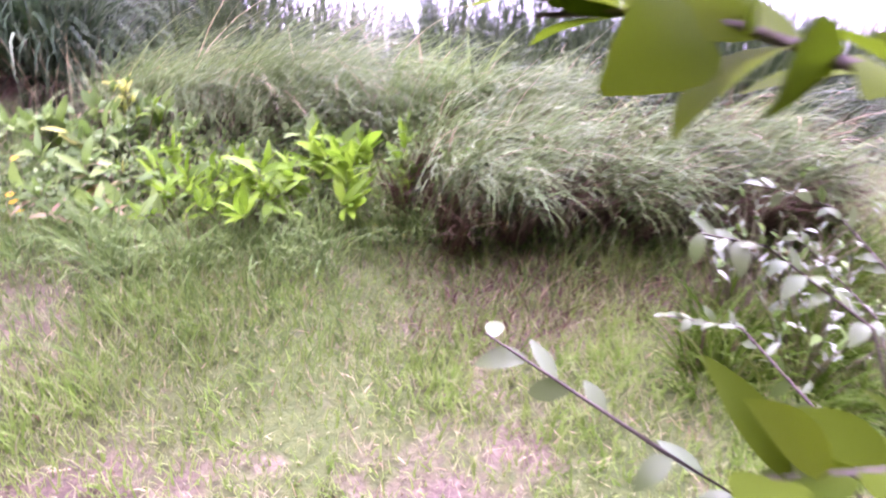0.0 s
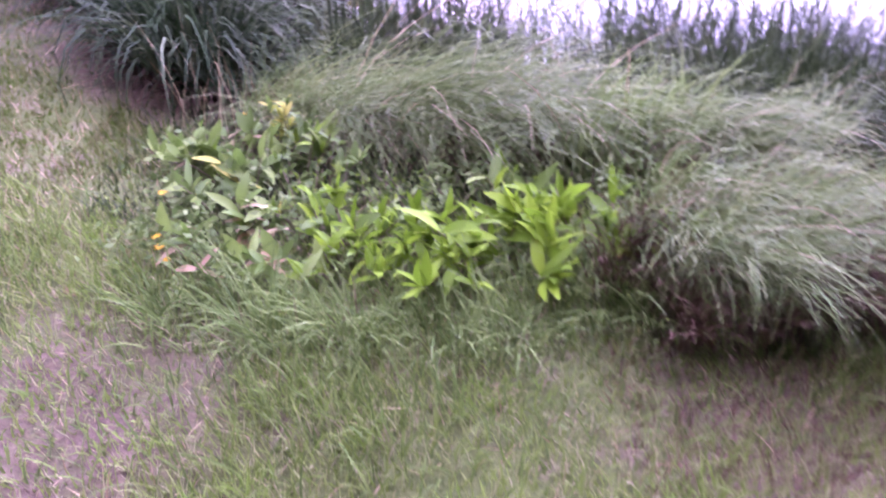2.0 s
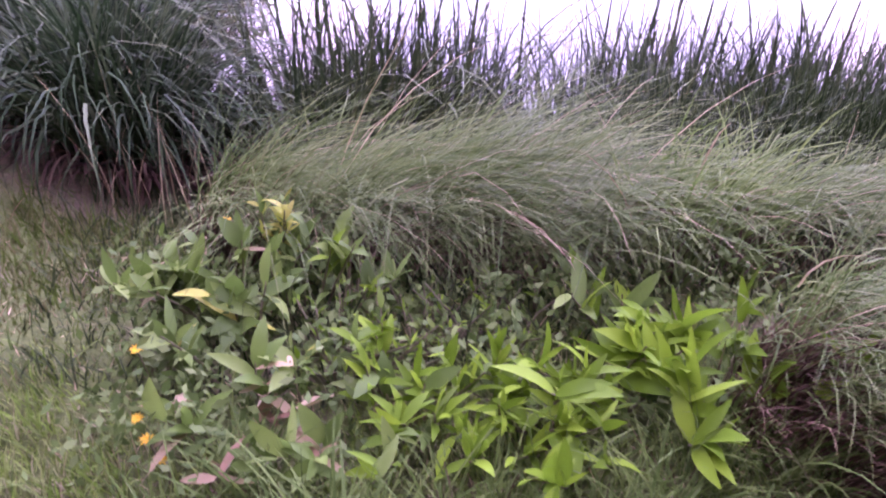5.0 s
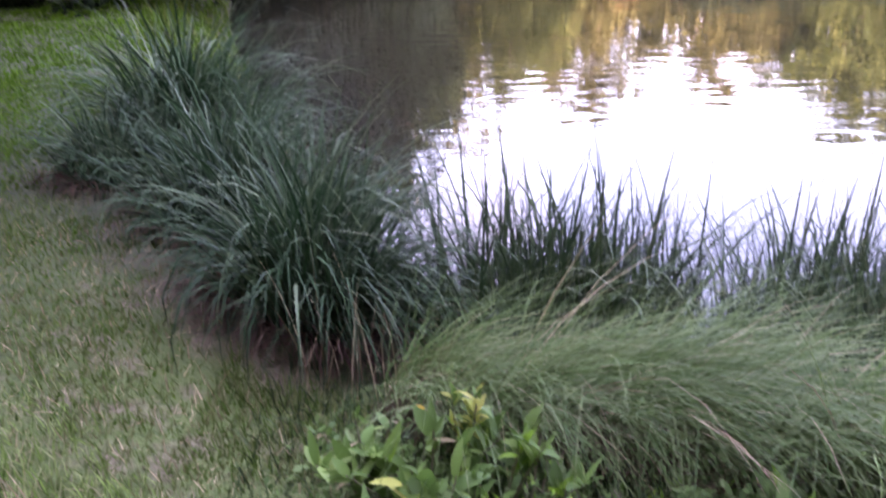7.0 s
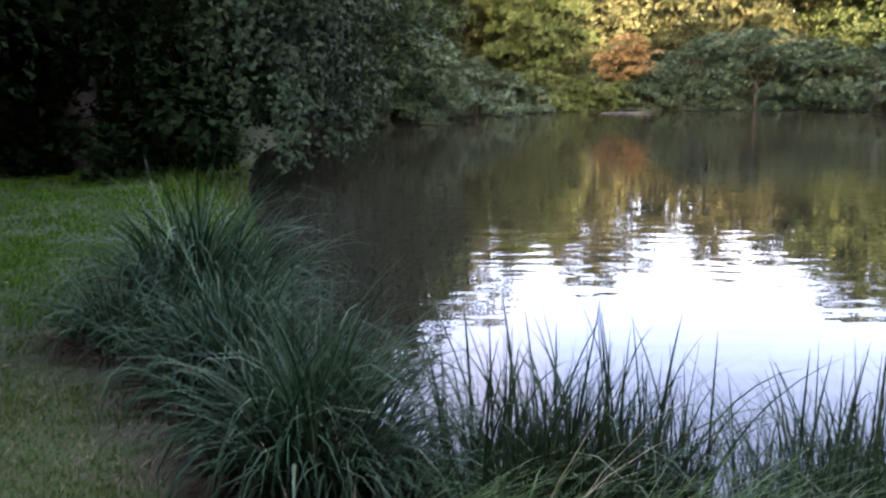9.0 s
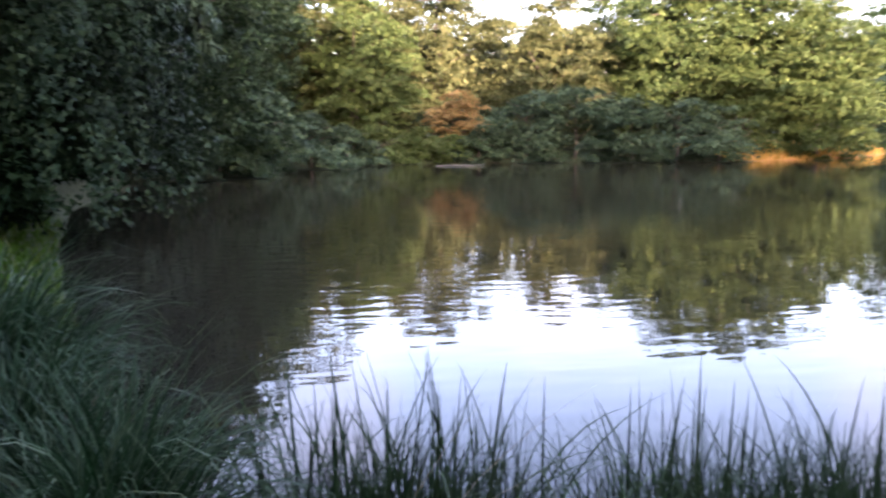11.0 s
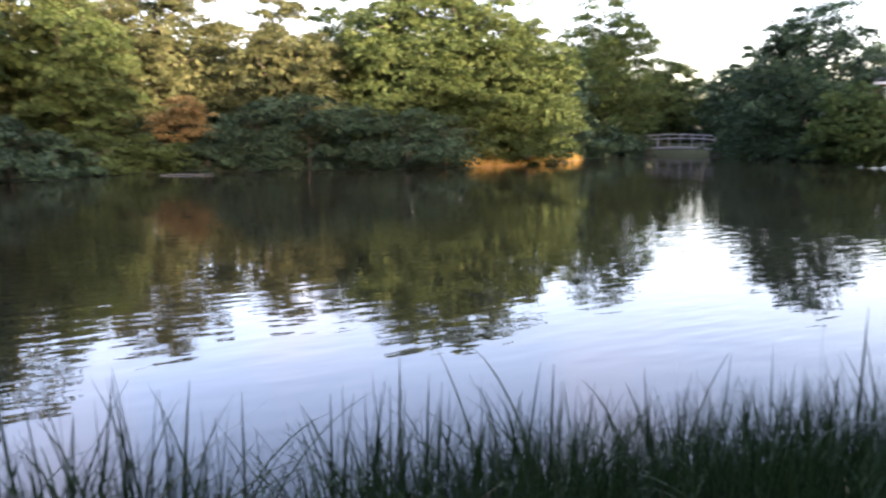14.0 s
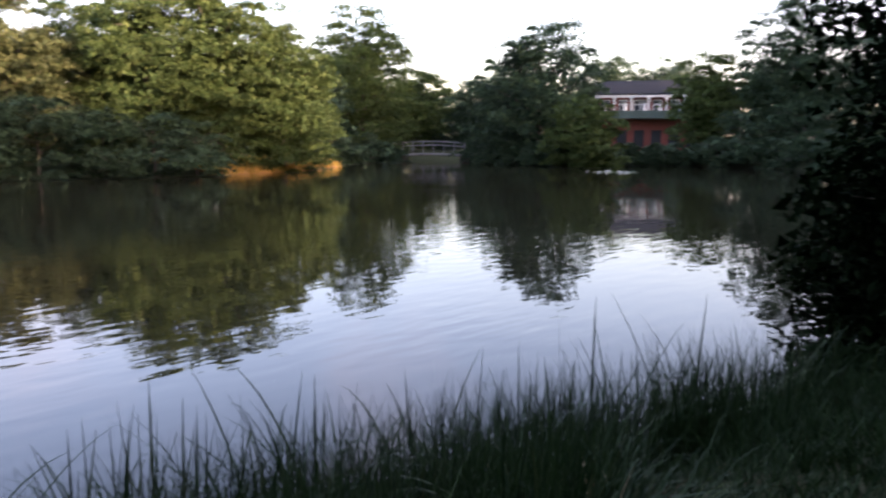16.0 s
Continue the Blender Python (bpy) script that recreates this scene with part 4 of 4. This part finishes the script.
def sedge(x, y, rx, ry, height, n, width, label, seed, dry=0.35, wind=0.35):
    """A dense sedge clump: stiff blades fan out of one stool, stand up, then tip over; dead blades hang round its foot."""
    g = np.random.default_rng(seed)
    root = new("sedge_clump")
    z0 = float(ground_z(x, y))
    root.location = (x, y, z0)

    def blades(k, mt, nm, lo, hi, lean0, lean1, bend0, bend1, tip, rim, w):
        locks = 90
        lock = g.integers(0, locks, k)
        la, ld = g.uniform(0, 2 * math.pi, locks), g.uniform(rim, 1.0, locks) ** 0.5
        a, d = la[lock] + g.normal(0, 0.16, k), np.clip(ld[lock] + g.normal(0, 0.08, k), 0, 1.1)
        px, py = np.cos(a) * d * rx, np.sin(a) * d * ry
        pz = ground_z(x + px, y + py) - z0 - 0.02
        hx_, hy_ = np.cos(a) * d + wind * g.uniform(0.2, 1.2, k) + g.normal(0, 0.45, k), np.sin(a) * d - wind * 0.3 + g.normal(0, 0.45, k)
        L = height * g.uniform(lo, hi, k) * (1.1 - 0.3 * d * d) * g.uniform(0.85, 1.12, locks)[lock]
        V, F = ribbons(np.stack([px, py, pz], 1), np.arctan2(hy_, hx_), L, w * g.uniform(0.6, 1.3, k), lean0 + (lean1 - lean0) * d * g.uniform(0.5, 1.1, k), g.uniform(bend0, bend1, k), 7, 0.6, g, tip)
        gzv = np.maximum(ground_z(V[:, 0] + x, V[:, 1] + y) - z0 + 0.015, WATER + 0.01 - z0)
        V[:, 2] = np.maximum(V[:, 2], gzv)
        return tagged(child(nm, soup(nm, V, F, M[mt]), root), kind="stuff")

    blades(n, "sedge", "foliage", 0.65, 1.5, 0.03, 0.5, 0.5, 3.3, 1.9, 0.0, width)
    blades(int(n * dry), "sedge_dry", "dead_foliage", 0.45, 0.85, 0.25, 0.75, 0.8, 2.2, 1.2, 0.55, width * 0.8)
    return tagged(root, label, "sedge", "sedge clumps at the pond margin")


sedge(-0.5, 3.15, 0.40, 0.34, 0.78, 1300, 0.016, "dense dark green sedge clump with brown dead foot", 11, 0.6)
sedge(-1.08, 3.85, 0.34, 0.34, 0.74, 850, 0.019, "blue-green sedge clump with bent blade tips", 12, 0.4)
sedge(-1.62, 5.15, 0.38, 0.38, 0.98, 950, 0.024, "tall blue-green sedge clump at the pond margin", 13, 0.3)
sedge(-1.82, 4.35, 0.28, 0.30, 0.52, 620, 0.016, "low dark sedge clump at the lawn edge", 14, 0.6)

# grass tufts at the foot of the weeds
g = np.random.default_rng(64)
for i in range(16):
    x, y = -0.15 + 0.09 * i + g.normal(0, 0.04), 0.78 + g.normal(0, 0.07) + 0.12 * (i < 3)
    tussock("grass_tuft", x, y, 0.07, 0.06, 0.12 + 0.06 * g.random(), 90, "verge", "small tuft of long green grass at the lawn edge", 700 + i, spread=1.0, droop=1.5, width=0.006, thatch=0.1, lean=0.1, tip=1.4)

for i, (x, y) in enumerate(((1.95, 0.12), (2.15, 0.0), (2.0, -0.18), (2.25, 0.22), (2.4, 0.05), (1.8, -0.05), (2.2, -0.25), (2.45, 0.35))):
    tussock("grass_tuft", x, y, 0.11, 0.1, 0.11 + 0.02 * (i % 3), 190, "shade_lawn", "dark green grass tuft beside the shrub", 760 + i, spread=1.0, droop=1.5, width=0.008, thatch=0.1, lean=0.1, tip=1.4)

# dry flowering stalks beside the sedge
g = np.random.default_rng(21)
root = new("dry_grass_stalks")
root.location = (-0.36, 2.5, float(ground_z(-0.36, 2.5)))
k = 18
P0 = np.stack([g.normal(0, 0.09, k), g.normal(0, 0.12, k), np.zeros(k)], 1)
V, F = ribbons(P0, g.uniform(0, 6.28, k), g.uniform(0.3, 0.68, k), g.uniform(0.004, 0.008, k), g.uniform(0, 0.15, k), g.uniform(0, 0.6, k), 6, 0.6, g)
tagged(child("straw", soup("straw", V, F, M["straw"]), root), kind="stuff")
tagged(root, "thin straw-coloured dry grass stalks beside the sedge clump", "grass")


# ---- broad-leaved weeds ----
LEAVES = {k: [leaf_mesh("leaf", M[k], 1.0, w, d, f) for w, d, f in ((0.24 * f_w, 0.22, 0.3), (0.28 * f_w, 0.34, 0.2), (0.20 * f_w, 0.12, 0.35), (0.30 * f_w, 0.45, 0.25))] for k, f_w in (("bright", 1.0), ("weed", 1.35), ("pale", 1.2), ("dead", 0.85), ("yellowed", 1.1), ("shrub", 1.25), ("shrub_low", 1.0), ("petal", 1.0))}


def weed(name, x, y, height, leaves, size, mat, label, seed, spread=0.12, stems=4, odd="", odd_share=0.0, category="plant"):
    """A leafy herb: several stems, each with leaves set round it."""
    g = np.random.default_rng(seed)
    root = new(name)
    root.location = (x, y, float(ground_z(x, y)) - 0.01)
    lines, spots = [], []
    for s in range(stems):
        a, d = g.uniform(0, 2 * math.pi), spread * math.sqrt(g.random())
        b = Vector((math.cos(a) * d * 0.5, math.sin(a) * d * 0.5, 0))
        t = Vector((math.cos(a) * d * 1.6, math.sin(a) * d * 1.6, height * g.uniform(0.65, 1.0)))
        mid = (b + t) / 2 + Vector((g.normal(0, 0.01), g.normal(0, 0.01), 0.02))
        lines.append(([b, mid, t], [0.005, 0.004, 0.002]))
        spots.append((b, mid, t))
    for ln in lines:
        child("stem", tubes("stem", [ln], M["stem"], 5), root)
    for i in range(leaves):
        b, mid, t = spots[i % stems]
        u = g.uniform(0.3, 1.0) ** 0.8
        p = b.lerp(mid, u * 2) if u < 0.5 else mid.lerp(t, u * 2 - 1)
        mt = odd if odd and g.random() < odd_share else mat
        L = size * g.uniform(0.6, 1.2) * (1.1 - 0.3 * u)
        m = Matrix.Translation(p) @ Euler((g.normal(0, 0.5), g.normal(-0.5, 0.42) + (0.9 if mt == "dead" else 0.0), g.uniform(0, 2 * math.pi))).to_matrix().to_4x4() @ Matrix.Diagonal((L, L * g.uniform(0.8, 1.25), L, 1))
        child("leaf", LEAVES[mt][int(g.integers(0, 4))], root, m, "withered tan leaf" if mt == "dead" else ("yellowed leaf" if mt == "yellowed" else ""))
    return tagged(root, label, category, "broad-leaved weeds on the bank")


weed("broadleaf_weed", 0.80, 1.08, 0.27, 64, 0.155, "bright", "bright yellow-green weed with long pointed leaves", 31, 0.15, 6)
weed("broadleaf_weed", 1.04, 0.97, 0.27, 64, 0.15, "bright", "bright green weed with long pointed leaves", 32, 0.16, 6)
weed("broadleaf_weed", 0.95, 1.22, 0.2, 26, 0.15, "weed", "mid-green weed with broad pointed leaves", 33, 0.16, 5, "bright", 0.4)
weed("broadleaf_weed", 0.50, 1.0, 0.2, 130, 0.11, "bright", "low light green weed with narrow leaves", 34, 0.17, 12)
weed("broadleaf_weed", 0.32, 1.07, 0.19, 100, 0.105, "bright", "low green weed with narrow leaves", 35, 0.16, 12, "weed", 0.3)
weed("broadleaf_weed", 0.65, 1.02, 0.16, 60, 0.10, "bright", "low light green weed with narrow leaves", 45, 0.14, 8)
weed("broadleaf_weed", -0.02, 1.33, 0.2, 48, 0.115, "weed", "green weed with broad leaves", 36, 0.15, 7, "yellowed", 0.08)
weed("broadleaf_weed", -0.03, 1.1, 0.2, 34, 0.13, "weed", "half withered weed with a drooping yellow leaf", 37, 0.13, 5, "dead", 0.35)
weed("broadleaf_weed", 0.12, 1.12, 0.17, 40, 0.10, "weed", "low half withered weed over bare soil", 47, 0.12, 5, "dead", 0.3)
weed("broadleaf_weed", -0.06, 1.57, 0.28, 90, 0.11, "weed", "green weed with broad leaves and dry curled tips", 38, 0.17, 9, "dead", 0.06)
weed("broadleaf_weed", 0.12, 1.52, 0.27, 84, 0.11, "weed", "green weed with broad leaves beside the tussock", 43, 0.17, 9, "bright", 0.25)
weed("broadleaf_weed", 0.1, 1.72, 0.5, 54, 0.075, "yellowed", "upright yellow-green weed among the grass", 39, 0.05, 3, "weed", 0.3)
weed("broadleaf_weed", -0.2, 1.72, 0.2, 30, 0.07, "weed", "small green weed at the lawn edge", 40, 0.14, 8, "dead", 0.2)
for i, (x, y, h) in enumerate(((0.22, 1.4, 0.2), (0.42, 1.42, 0.16), (0.58, 1.3, 0.15), (0.75, 1.42, 0.13), (0.4, 1.25, 0.15), (0.2, 1.26, 0.16))):
    weed("small_weed", x, y, h, 64, 0.042, "weed", "small-leaved green weed among the grass", 860 + i, 0.16, 14, "bright", 0.45)
for i, (x, y, h) in enumerate(((2.05, 0.2, 0.34), (2.2, 0.34, 0.4), (2.1, -0.05, 0.3), (2.25, 0.08, 0.36))):
    weed("grey_weed", x, y, h, 70, 0.05, "pale", "grey-green small-leaved weed beside the tussocks", 880 + i, 0.16, 12, "weed", 0.3)


def marigold(x, y, h, seed):
    g = np.random.default_rng(seed)
    root = new("orange_flower")
    root.location = (x, y, float(ground_z(x, y)))
    child("stem", tubes("stem", [([(0, 0, -0.01), (0.01, 0.0, h * 0.6), (0.0, 0.01, h)], [0.003, 0.0025, 0.002])], M["stem"], 5), root)
    for i in range(11):
        m = Matrix.Translation((0, 0.01, h)) @ Euler((0, -0.15, i * 0.5712)).to_matrix().to_4x4() @ Matrix.Diagonal((0.019, 0.02, 0.015, 1))
        child("petal", LEAVES["petal"][i % 4], root, m)
    tagged(root, "small orange-yellow daisy-like flower on a thin stem", "flower", "orange flowers at the lawn edge")


for i, (x, y, h) in enumerate(((-0.25, 1.3, 0.15), (-0.22, 1.08, 0.09), (-0.19, 1.03, 0.08), (-0.05, 1.68, 0.29), (-0.25, 1.15, 0.08))):
    marigold(x, y, h, 60 + i)

# ---- shrub beside the start of the path ----
shrub = new("hazel_shrub")
SX, SY = 1.75, -0.85
shrub.location = (SX, SY, float(ground_z(SX, SY)) - 0.02)
ORG = Vector(shrub.location)
SPRAYS = [
    [(1.5, -0.9, 0.9), (1.2, -0.94, 1.33), (1.061, -0.958, 1.378), (1.003, -0.934, 1.394), (0.946, -0.901, 1.394), (0.897, -0.876, 1.386)],
    [(1.55, -0.85, 0.35), (1.3, -0.86, 0.7), (1.15, -0.8, 0.8), (1.04, -0.68, 0.83), (0.96, -0.62, 0.87)],
    [(1.7, -0.8, 0.4), (1.6, -0.6, 0.75), (1.44, -0.5, 0.86), (1.32, -0.5, 0.9)],
    [(1.8, -0.7, 0.4), (1.78, -0.45, 0.7), (1.72, -0.3, 0.77), (1.62, -0.22, 0.78)],
    [(1.7, -0.8, 0.3), (1.62, -0.55, 0.5), (1.55, -0.38, 0.56), (1.45, -0.28, 0.52)],
    [(1.65, -0.95, 0.5), (1.4, -0.98, 0.95), (1.15, -1.05, 1.1), (1.03, -1.05, 1.12)],
    [(1.9, -0.7, 0.4), (2.0, -0.4, 0.75), (1.95, -0.2, 0.85)],
    [(1.85, -0.7, 0.3), (1.95, -0.3, 0.45), (1.9, -0.05, 0.5)],
]
g = np.random.default_rng(77)
lines = []
for sp in SPRAYS:
    pts = [Vector((SX, SY, ORG.z))] + [Vector(p) for p in sp]
    lines.append(([p - ORG for p in pts], [(0.007 if pts[-1].z > 1 else 0.0042) * (1 - 0.85 * i / (len(pts) - 1)) + 0.0008 for i in range(len(pts))]))
for ln in lines:
    child("branch", tubes("branch", [ln], M["twig"], 6), shrub, None, "thin dark twig")
for si, sp in enumerate(SPRAYS):
    pts = [Vector(p) for p in sp]
    many = (15, 9, 16, 18, 18, 16, 18, 18)[si]
    for j in range(many):
        u = 0.9 + (len(pts) - (2.7 if si == 0 else 1.9)) * (j + g.random()) / many
        i = min(int(u), len(pts) - 2)
        p = pts[i].lerp(pts[i + 1], u - i)
        d = (pts[i + 1] - pts[i]).normalized()
        yaw = math.atan2(d.y, d.x) + (1 if j % 2 else -1) * g.uniform(0.5, 1.2)
        L = (g.uniform(0.074, 0.11), g.uniform(0.055, 0.08), g.uniform(0.045, 0.065), g.uniform(0.035, 0.05), g.uniform(0.035, 0.05), g.uniform(0.07, 0.1), 0.05, 0.04)[si]
        m = Matrix.Translation(p - ORG) @ Euler((g.normal(0, 0.4), g.normal(0.1, 0.4), yaw + g.normal(0, 0.4))).to_matrix().to_4x4() @ Matrix.Diagonal((L, L * 1.75, L, 1))
        child("leaf", LEAVES["shrub" if si in (0, 5) else "shrub_low"][j % 4], shrub, m)
tagged(shrub, "leafy green shrub with broad leaves arching over the path", "shrub")

# ---- grass of the lawn and the verge ----
def scatter(n, x0, x1, y0, y1, keep, g):
    x, y = g.uniform(x0, x1, n), g.uniform(y0, y1, n)
    k = g.random(n) < keep(x, y)
    return x[k], y[k]


def patches(x, y, s=1.0, o=0.0):
    return 0.5 + 0.25 * np.sin(2.3 * s * x + 1.3 * np.sin(1.9 * s * y + o)) + 0.25 * np.sin(2.9 * s * y + 1.7 * np.sin(2.1 * s * x + 2 + o))


def lawn_patch(name, n, area, keep, lo, hi, w, mat, label, seed, bend=0.9, segs=2, lean=0.5):
    g = np.random.default_rng(seed)
    x, y = scatter(n, *area, keep, g)
    k = len(x)
    r = np.stack([x, y, ground_z(x, y) - 0.004], 1)
    V, F = ribbons(r, g.uniform(0, 6.28, k), g.uniform(lo, hi, k) * (0.6 + 0.8 * patches(x, y, 2.0, 1.0)), w * g.uniform(0.6, 1.4, k), g.uniform(0, lean, k), g.uniform(0.1, bend, k), segs, 0.8, g)
    return tagged(new(name, soup(name, V, F, M[mat])), label, "grass", kind="stuff")


def on_lawn(x, y):
    d = pond_distance(x, y)
    return np.clip((d - 1.3) / 0.4, 0, 1) * np.clip(2.4 * patches(x, y, 2.2) - 0.45, 0.5, 0.98) * (1 - 0.4 * bare(x, y)) * np.clip((3.0 - y) / 0.9, 0, 1) * np.clip((x + 1.7) / 0.6, 0, 1) * np.clip((y + 1.6) / 0.6, 0, 1) * np.clip((3.3 - x) / 0.6, 0, 1)


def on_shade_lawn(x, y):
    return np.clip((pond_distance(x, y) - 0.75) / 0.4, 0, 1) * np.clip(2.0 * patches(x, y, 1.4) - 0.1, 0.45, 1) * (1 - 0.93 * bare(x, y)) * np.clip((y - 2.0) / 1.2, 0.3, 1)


def verge_band(x, y):
    d = pond_distance(x, y)
    return np.clip(1.3 - np.abs(d - 1.95) / 0.5, 0, 1) * np.clip(1.6 * patches(x, y, 1.7, 3.0), 0.1, 1) * (y < 2.2)


lawn_patch("lawn_grass", 150000, (-1.7, 3.3, -1.6, 2.6), on_lawn, 0.025, 0.075, 0.005, "lawn", "short patchy lawn grass", 201)
lawn_patch("lawn_grass", 75000, (-4.0, -0.2, 0.9, 4.8), lambda x, y: np.clip((pond_distance(x, y) - 0.8) / 0.5, 0, 1) * np.clip(2.2 * patches(x, y, 2.0, 4.0) - 0.3, 0.25, 0.9) * (1 - 0.93 * bare(x, y)) * np.clip((4.8 - y) / 1.6, 0, 1), 0.025, 0.06, 0.006, "worn_lawn", "worn olive and straw-coloured lawn grass", 207, segs=1)
# the far lawn takes the darker blades, so its shade is partly colour
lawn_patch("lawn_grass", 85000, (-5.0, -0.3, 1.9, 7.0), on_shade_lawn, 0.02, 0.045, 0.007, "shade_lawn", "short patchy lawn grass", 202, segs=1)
lawn_patch("lawn_grass", 80000, (-11, -1.5, 4.0, 13.0), lambda x, y: np.clip((pond_distance(x, y) - 0.1) / 0.4, 0, 1) * (1 - bare(x, y)) * np.clip((y - 4.0) / 1.5, 0, 1), 0.025, 0.07, 0.018, "park_lawn", "short lawn grass under the trees", 203, segs=1)
lawn_patch("lawn_tufts", 62000, (-1.7, 3.3, -1.6, 1.7), lambda x, y: np.clip(9 * patches(x + 0.1 * np.sin(9 * y), y, 5.3, 1.0) - 5.2, 0.02, 1) * on_lawn(x, y), 0.035, 0.085, 0.006, "tuft", "denser bright green tufts in the lawn", 209, 1.2, 3)
lawn_patch("lawn_grass", 42000, (-7.0, 6.5, -7.0, 1.8), lambda x, y: np.clip(pond_distance(x, y) - 1.4, 0, 1) * np.clip(1.8 * patches(x, y, 1.2, 2.0), 0.4, 1) * np.clip((np.hypot(x - 0.7, y - 0.3) - 1.2) / 1.5, 0, 1), 0.03, 0.07, 0.011, "worn_lawn", "short patchy lawn grass behind the path", 211, segs=1)
lawn_patch("verge_grass", 20000, (-0.8, 2.8, -0.2, 2.4), verge_band, 0.06, 0.17, 0.0055, "verge", "longer green grass along the lawn edge", 204, 1.3, 4)
lawn_patch("verge_grass", 6500, (-0.8, 0.3, 1.7, 2.6), lambda x, y: np.clip((pond_distance(x, y) - 0.35) / 0.3, 0, 1) * (1 - 0.97 * bare(x, y)) * 0.8, 0.03, 0.10, 0.0055, "worn_lawn", "rough grass between the tussock and the worn soil", 213, 1.2, 3)
lawn_patch("dry_litter", 14000, (-2.5, 2.8, -1.0, 3.6), lambda x, y: np.clip(pond_distance(x, y) - 0.5, 0, 0.7), 0.02, 0.09, 0.004, "straw", "scattered dry straw and stalks on the soil", 205, 0.6, 3, 1.5)
lawn_patch("bank_grass", 22000, (-0.6, 6.5, 0.9, 3.0), lambda x, y: ((pond_distance(x, y) > -0.05) & (pond_distance(x, y) < 1.5)) * 0.7, 0.06, 0.2, 0.005, "reed_fill", "rough green grass on the sloping bank", 206, 1.3, 4)
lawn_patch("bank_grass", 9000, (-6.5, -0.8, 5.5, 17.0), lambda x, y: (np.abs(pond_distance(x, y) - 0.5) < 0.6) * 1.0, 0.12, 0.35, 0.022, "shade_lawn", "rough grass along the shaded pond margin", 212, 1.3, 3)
lawn_patch("dry_litter", 3600, (1.0, 2.8, 0.2, 0.8), lambda x, y: np.full(np.shape(x), 0.9), 0.03, 0.10, 0.005, "thatch", "brown dead grass strewn before the tussocks", 210, 0.6, 3, 1.4)
# dark cover over the paler ground, where only the evergreen's shade falls
lawn_patch("bank_grass", 28000, (3.2, 10.0, -1.4, 2.0), lambda x, y: (pond_distance(x, y) > -0.05) * 0.8 * np.clip((x + 0.6 * np.sin(3 * y) - 3.2) / 1.6, 0, 1) * np.clip((y + 1.4) / 0.7, 0, 1), 0.10, 0.28, 0.012, "reed_fill", "rough grass under the evergreen, coloured dark for its shade", 208, 1.3, 3)


# low leafy growth between the weeds
g = np.random.default_rng(88)
k = 4200
cx, cy = g.uniform(-0.35, 1.3, 130), g.uniform(0.95, 1.85, 130)
ch = g.uniform(0.06, 0.2, 130)
pick = g.integers(0, 130, k)
px, py = cx[pick] + g.normal(0, 0.05, k), cy[pick] + g.normal(0, 0.05, k)
pz = ground_z(px, py) + ch[pick] * np.sqrt(g.random(k)) + 0.01
V, F = leaf_quads(np.stack([px, py, pz], 1), np.tile([0.0, -0.25, 0.8], (k, 1)), 0.019, g, 1.7, 0.6)
tagged(new("ground_cover", soup("ground_cover", V, F, M["weed_small"])), "low small-leaved weeds covering the bank", "weeds", kind="stuff")

# fallen leaves on the lawn
g = np.random.default_rng(91)
for i in range(34):
    x, y = (g.uniform(-2.6, 1.2), g.uniform(0.2, 4.2)) if i < 26 else (g.uniform(-4.0, -1.5), g.uniform(3, 6.5))
    if pond_distance(x, y) < 1.6:
        continue
    ob = new("fallen_leaf", LEAVES["dead"][i % 4])
    L = g.uniform(0.035, 0.07)
    ob.matrix_basis = Matrix.Translation((x, y, float(ground_z(x, y)) + 0.012)) @ Euler((g.normal(0, 0.3), 0.12, g.uniform(0, 6.28))).to_matrix().to_4x4() @ Matrix.Diagonal((L, L * 1.7, L, 1))
    tagged(ob, "pale dry fallen leaf lying on the lawn", "leaf", "fallen leaves on the lawn")
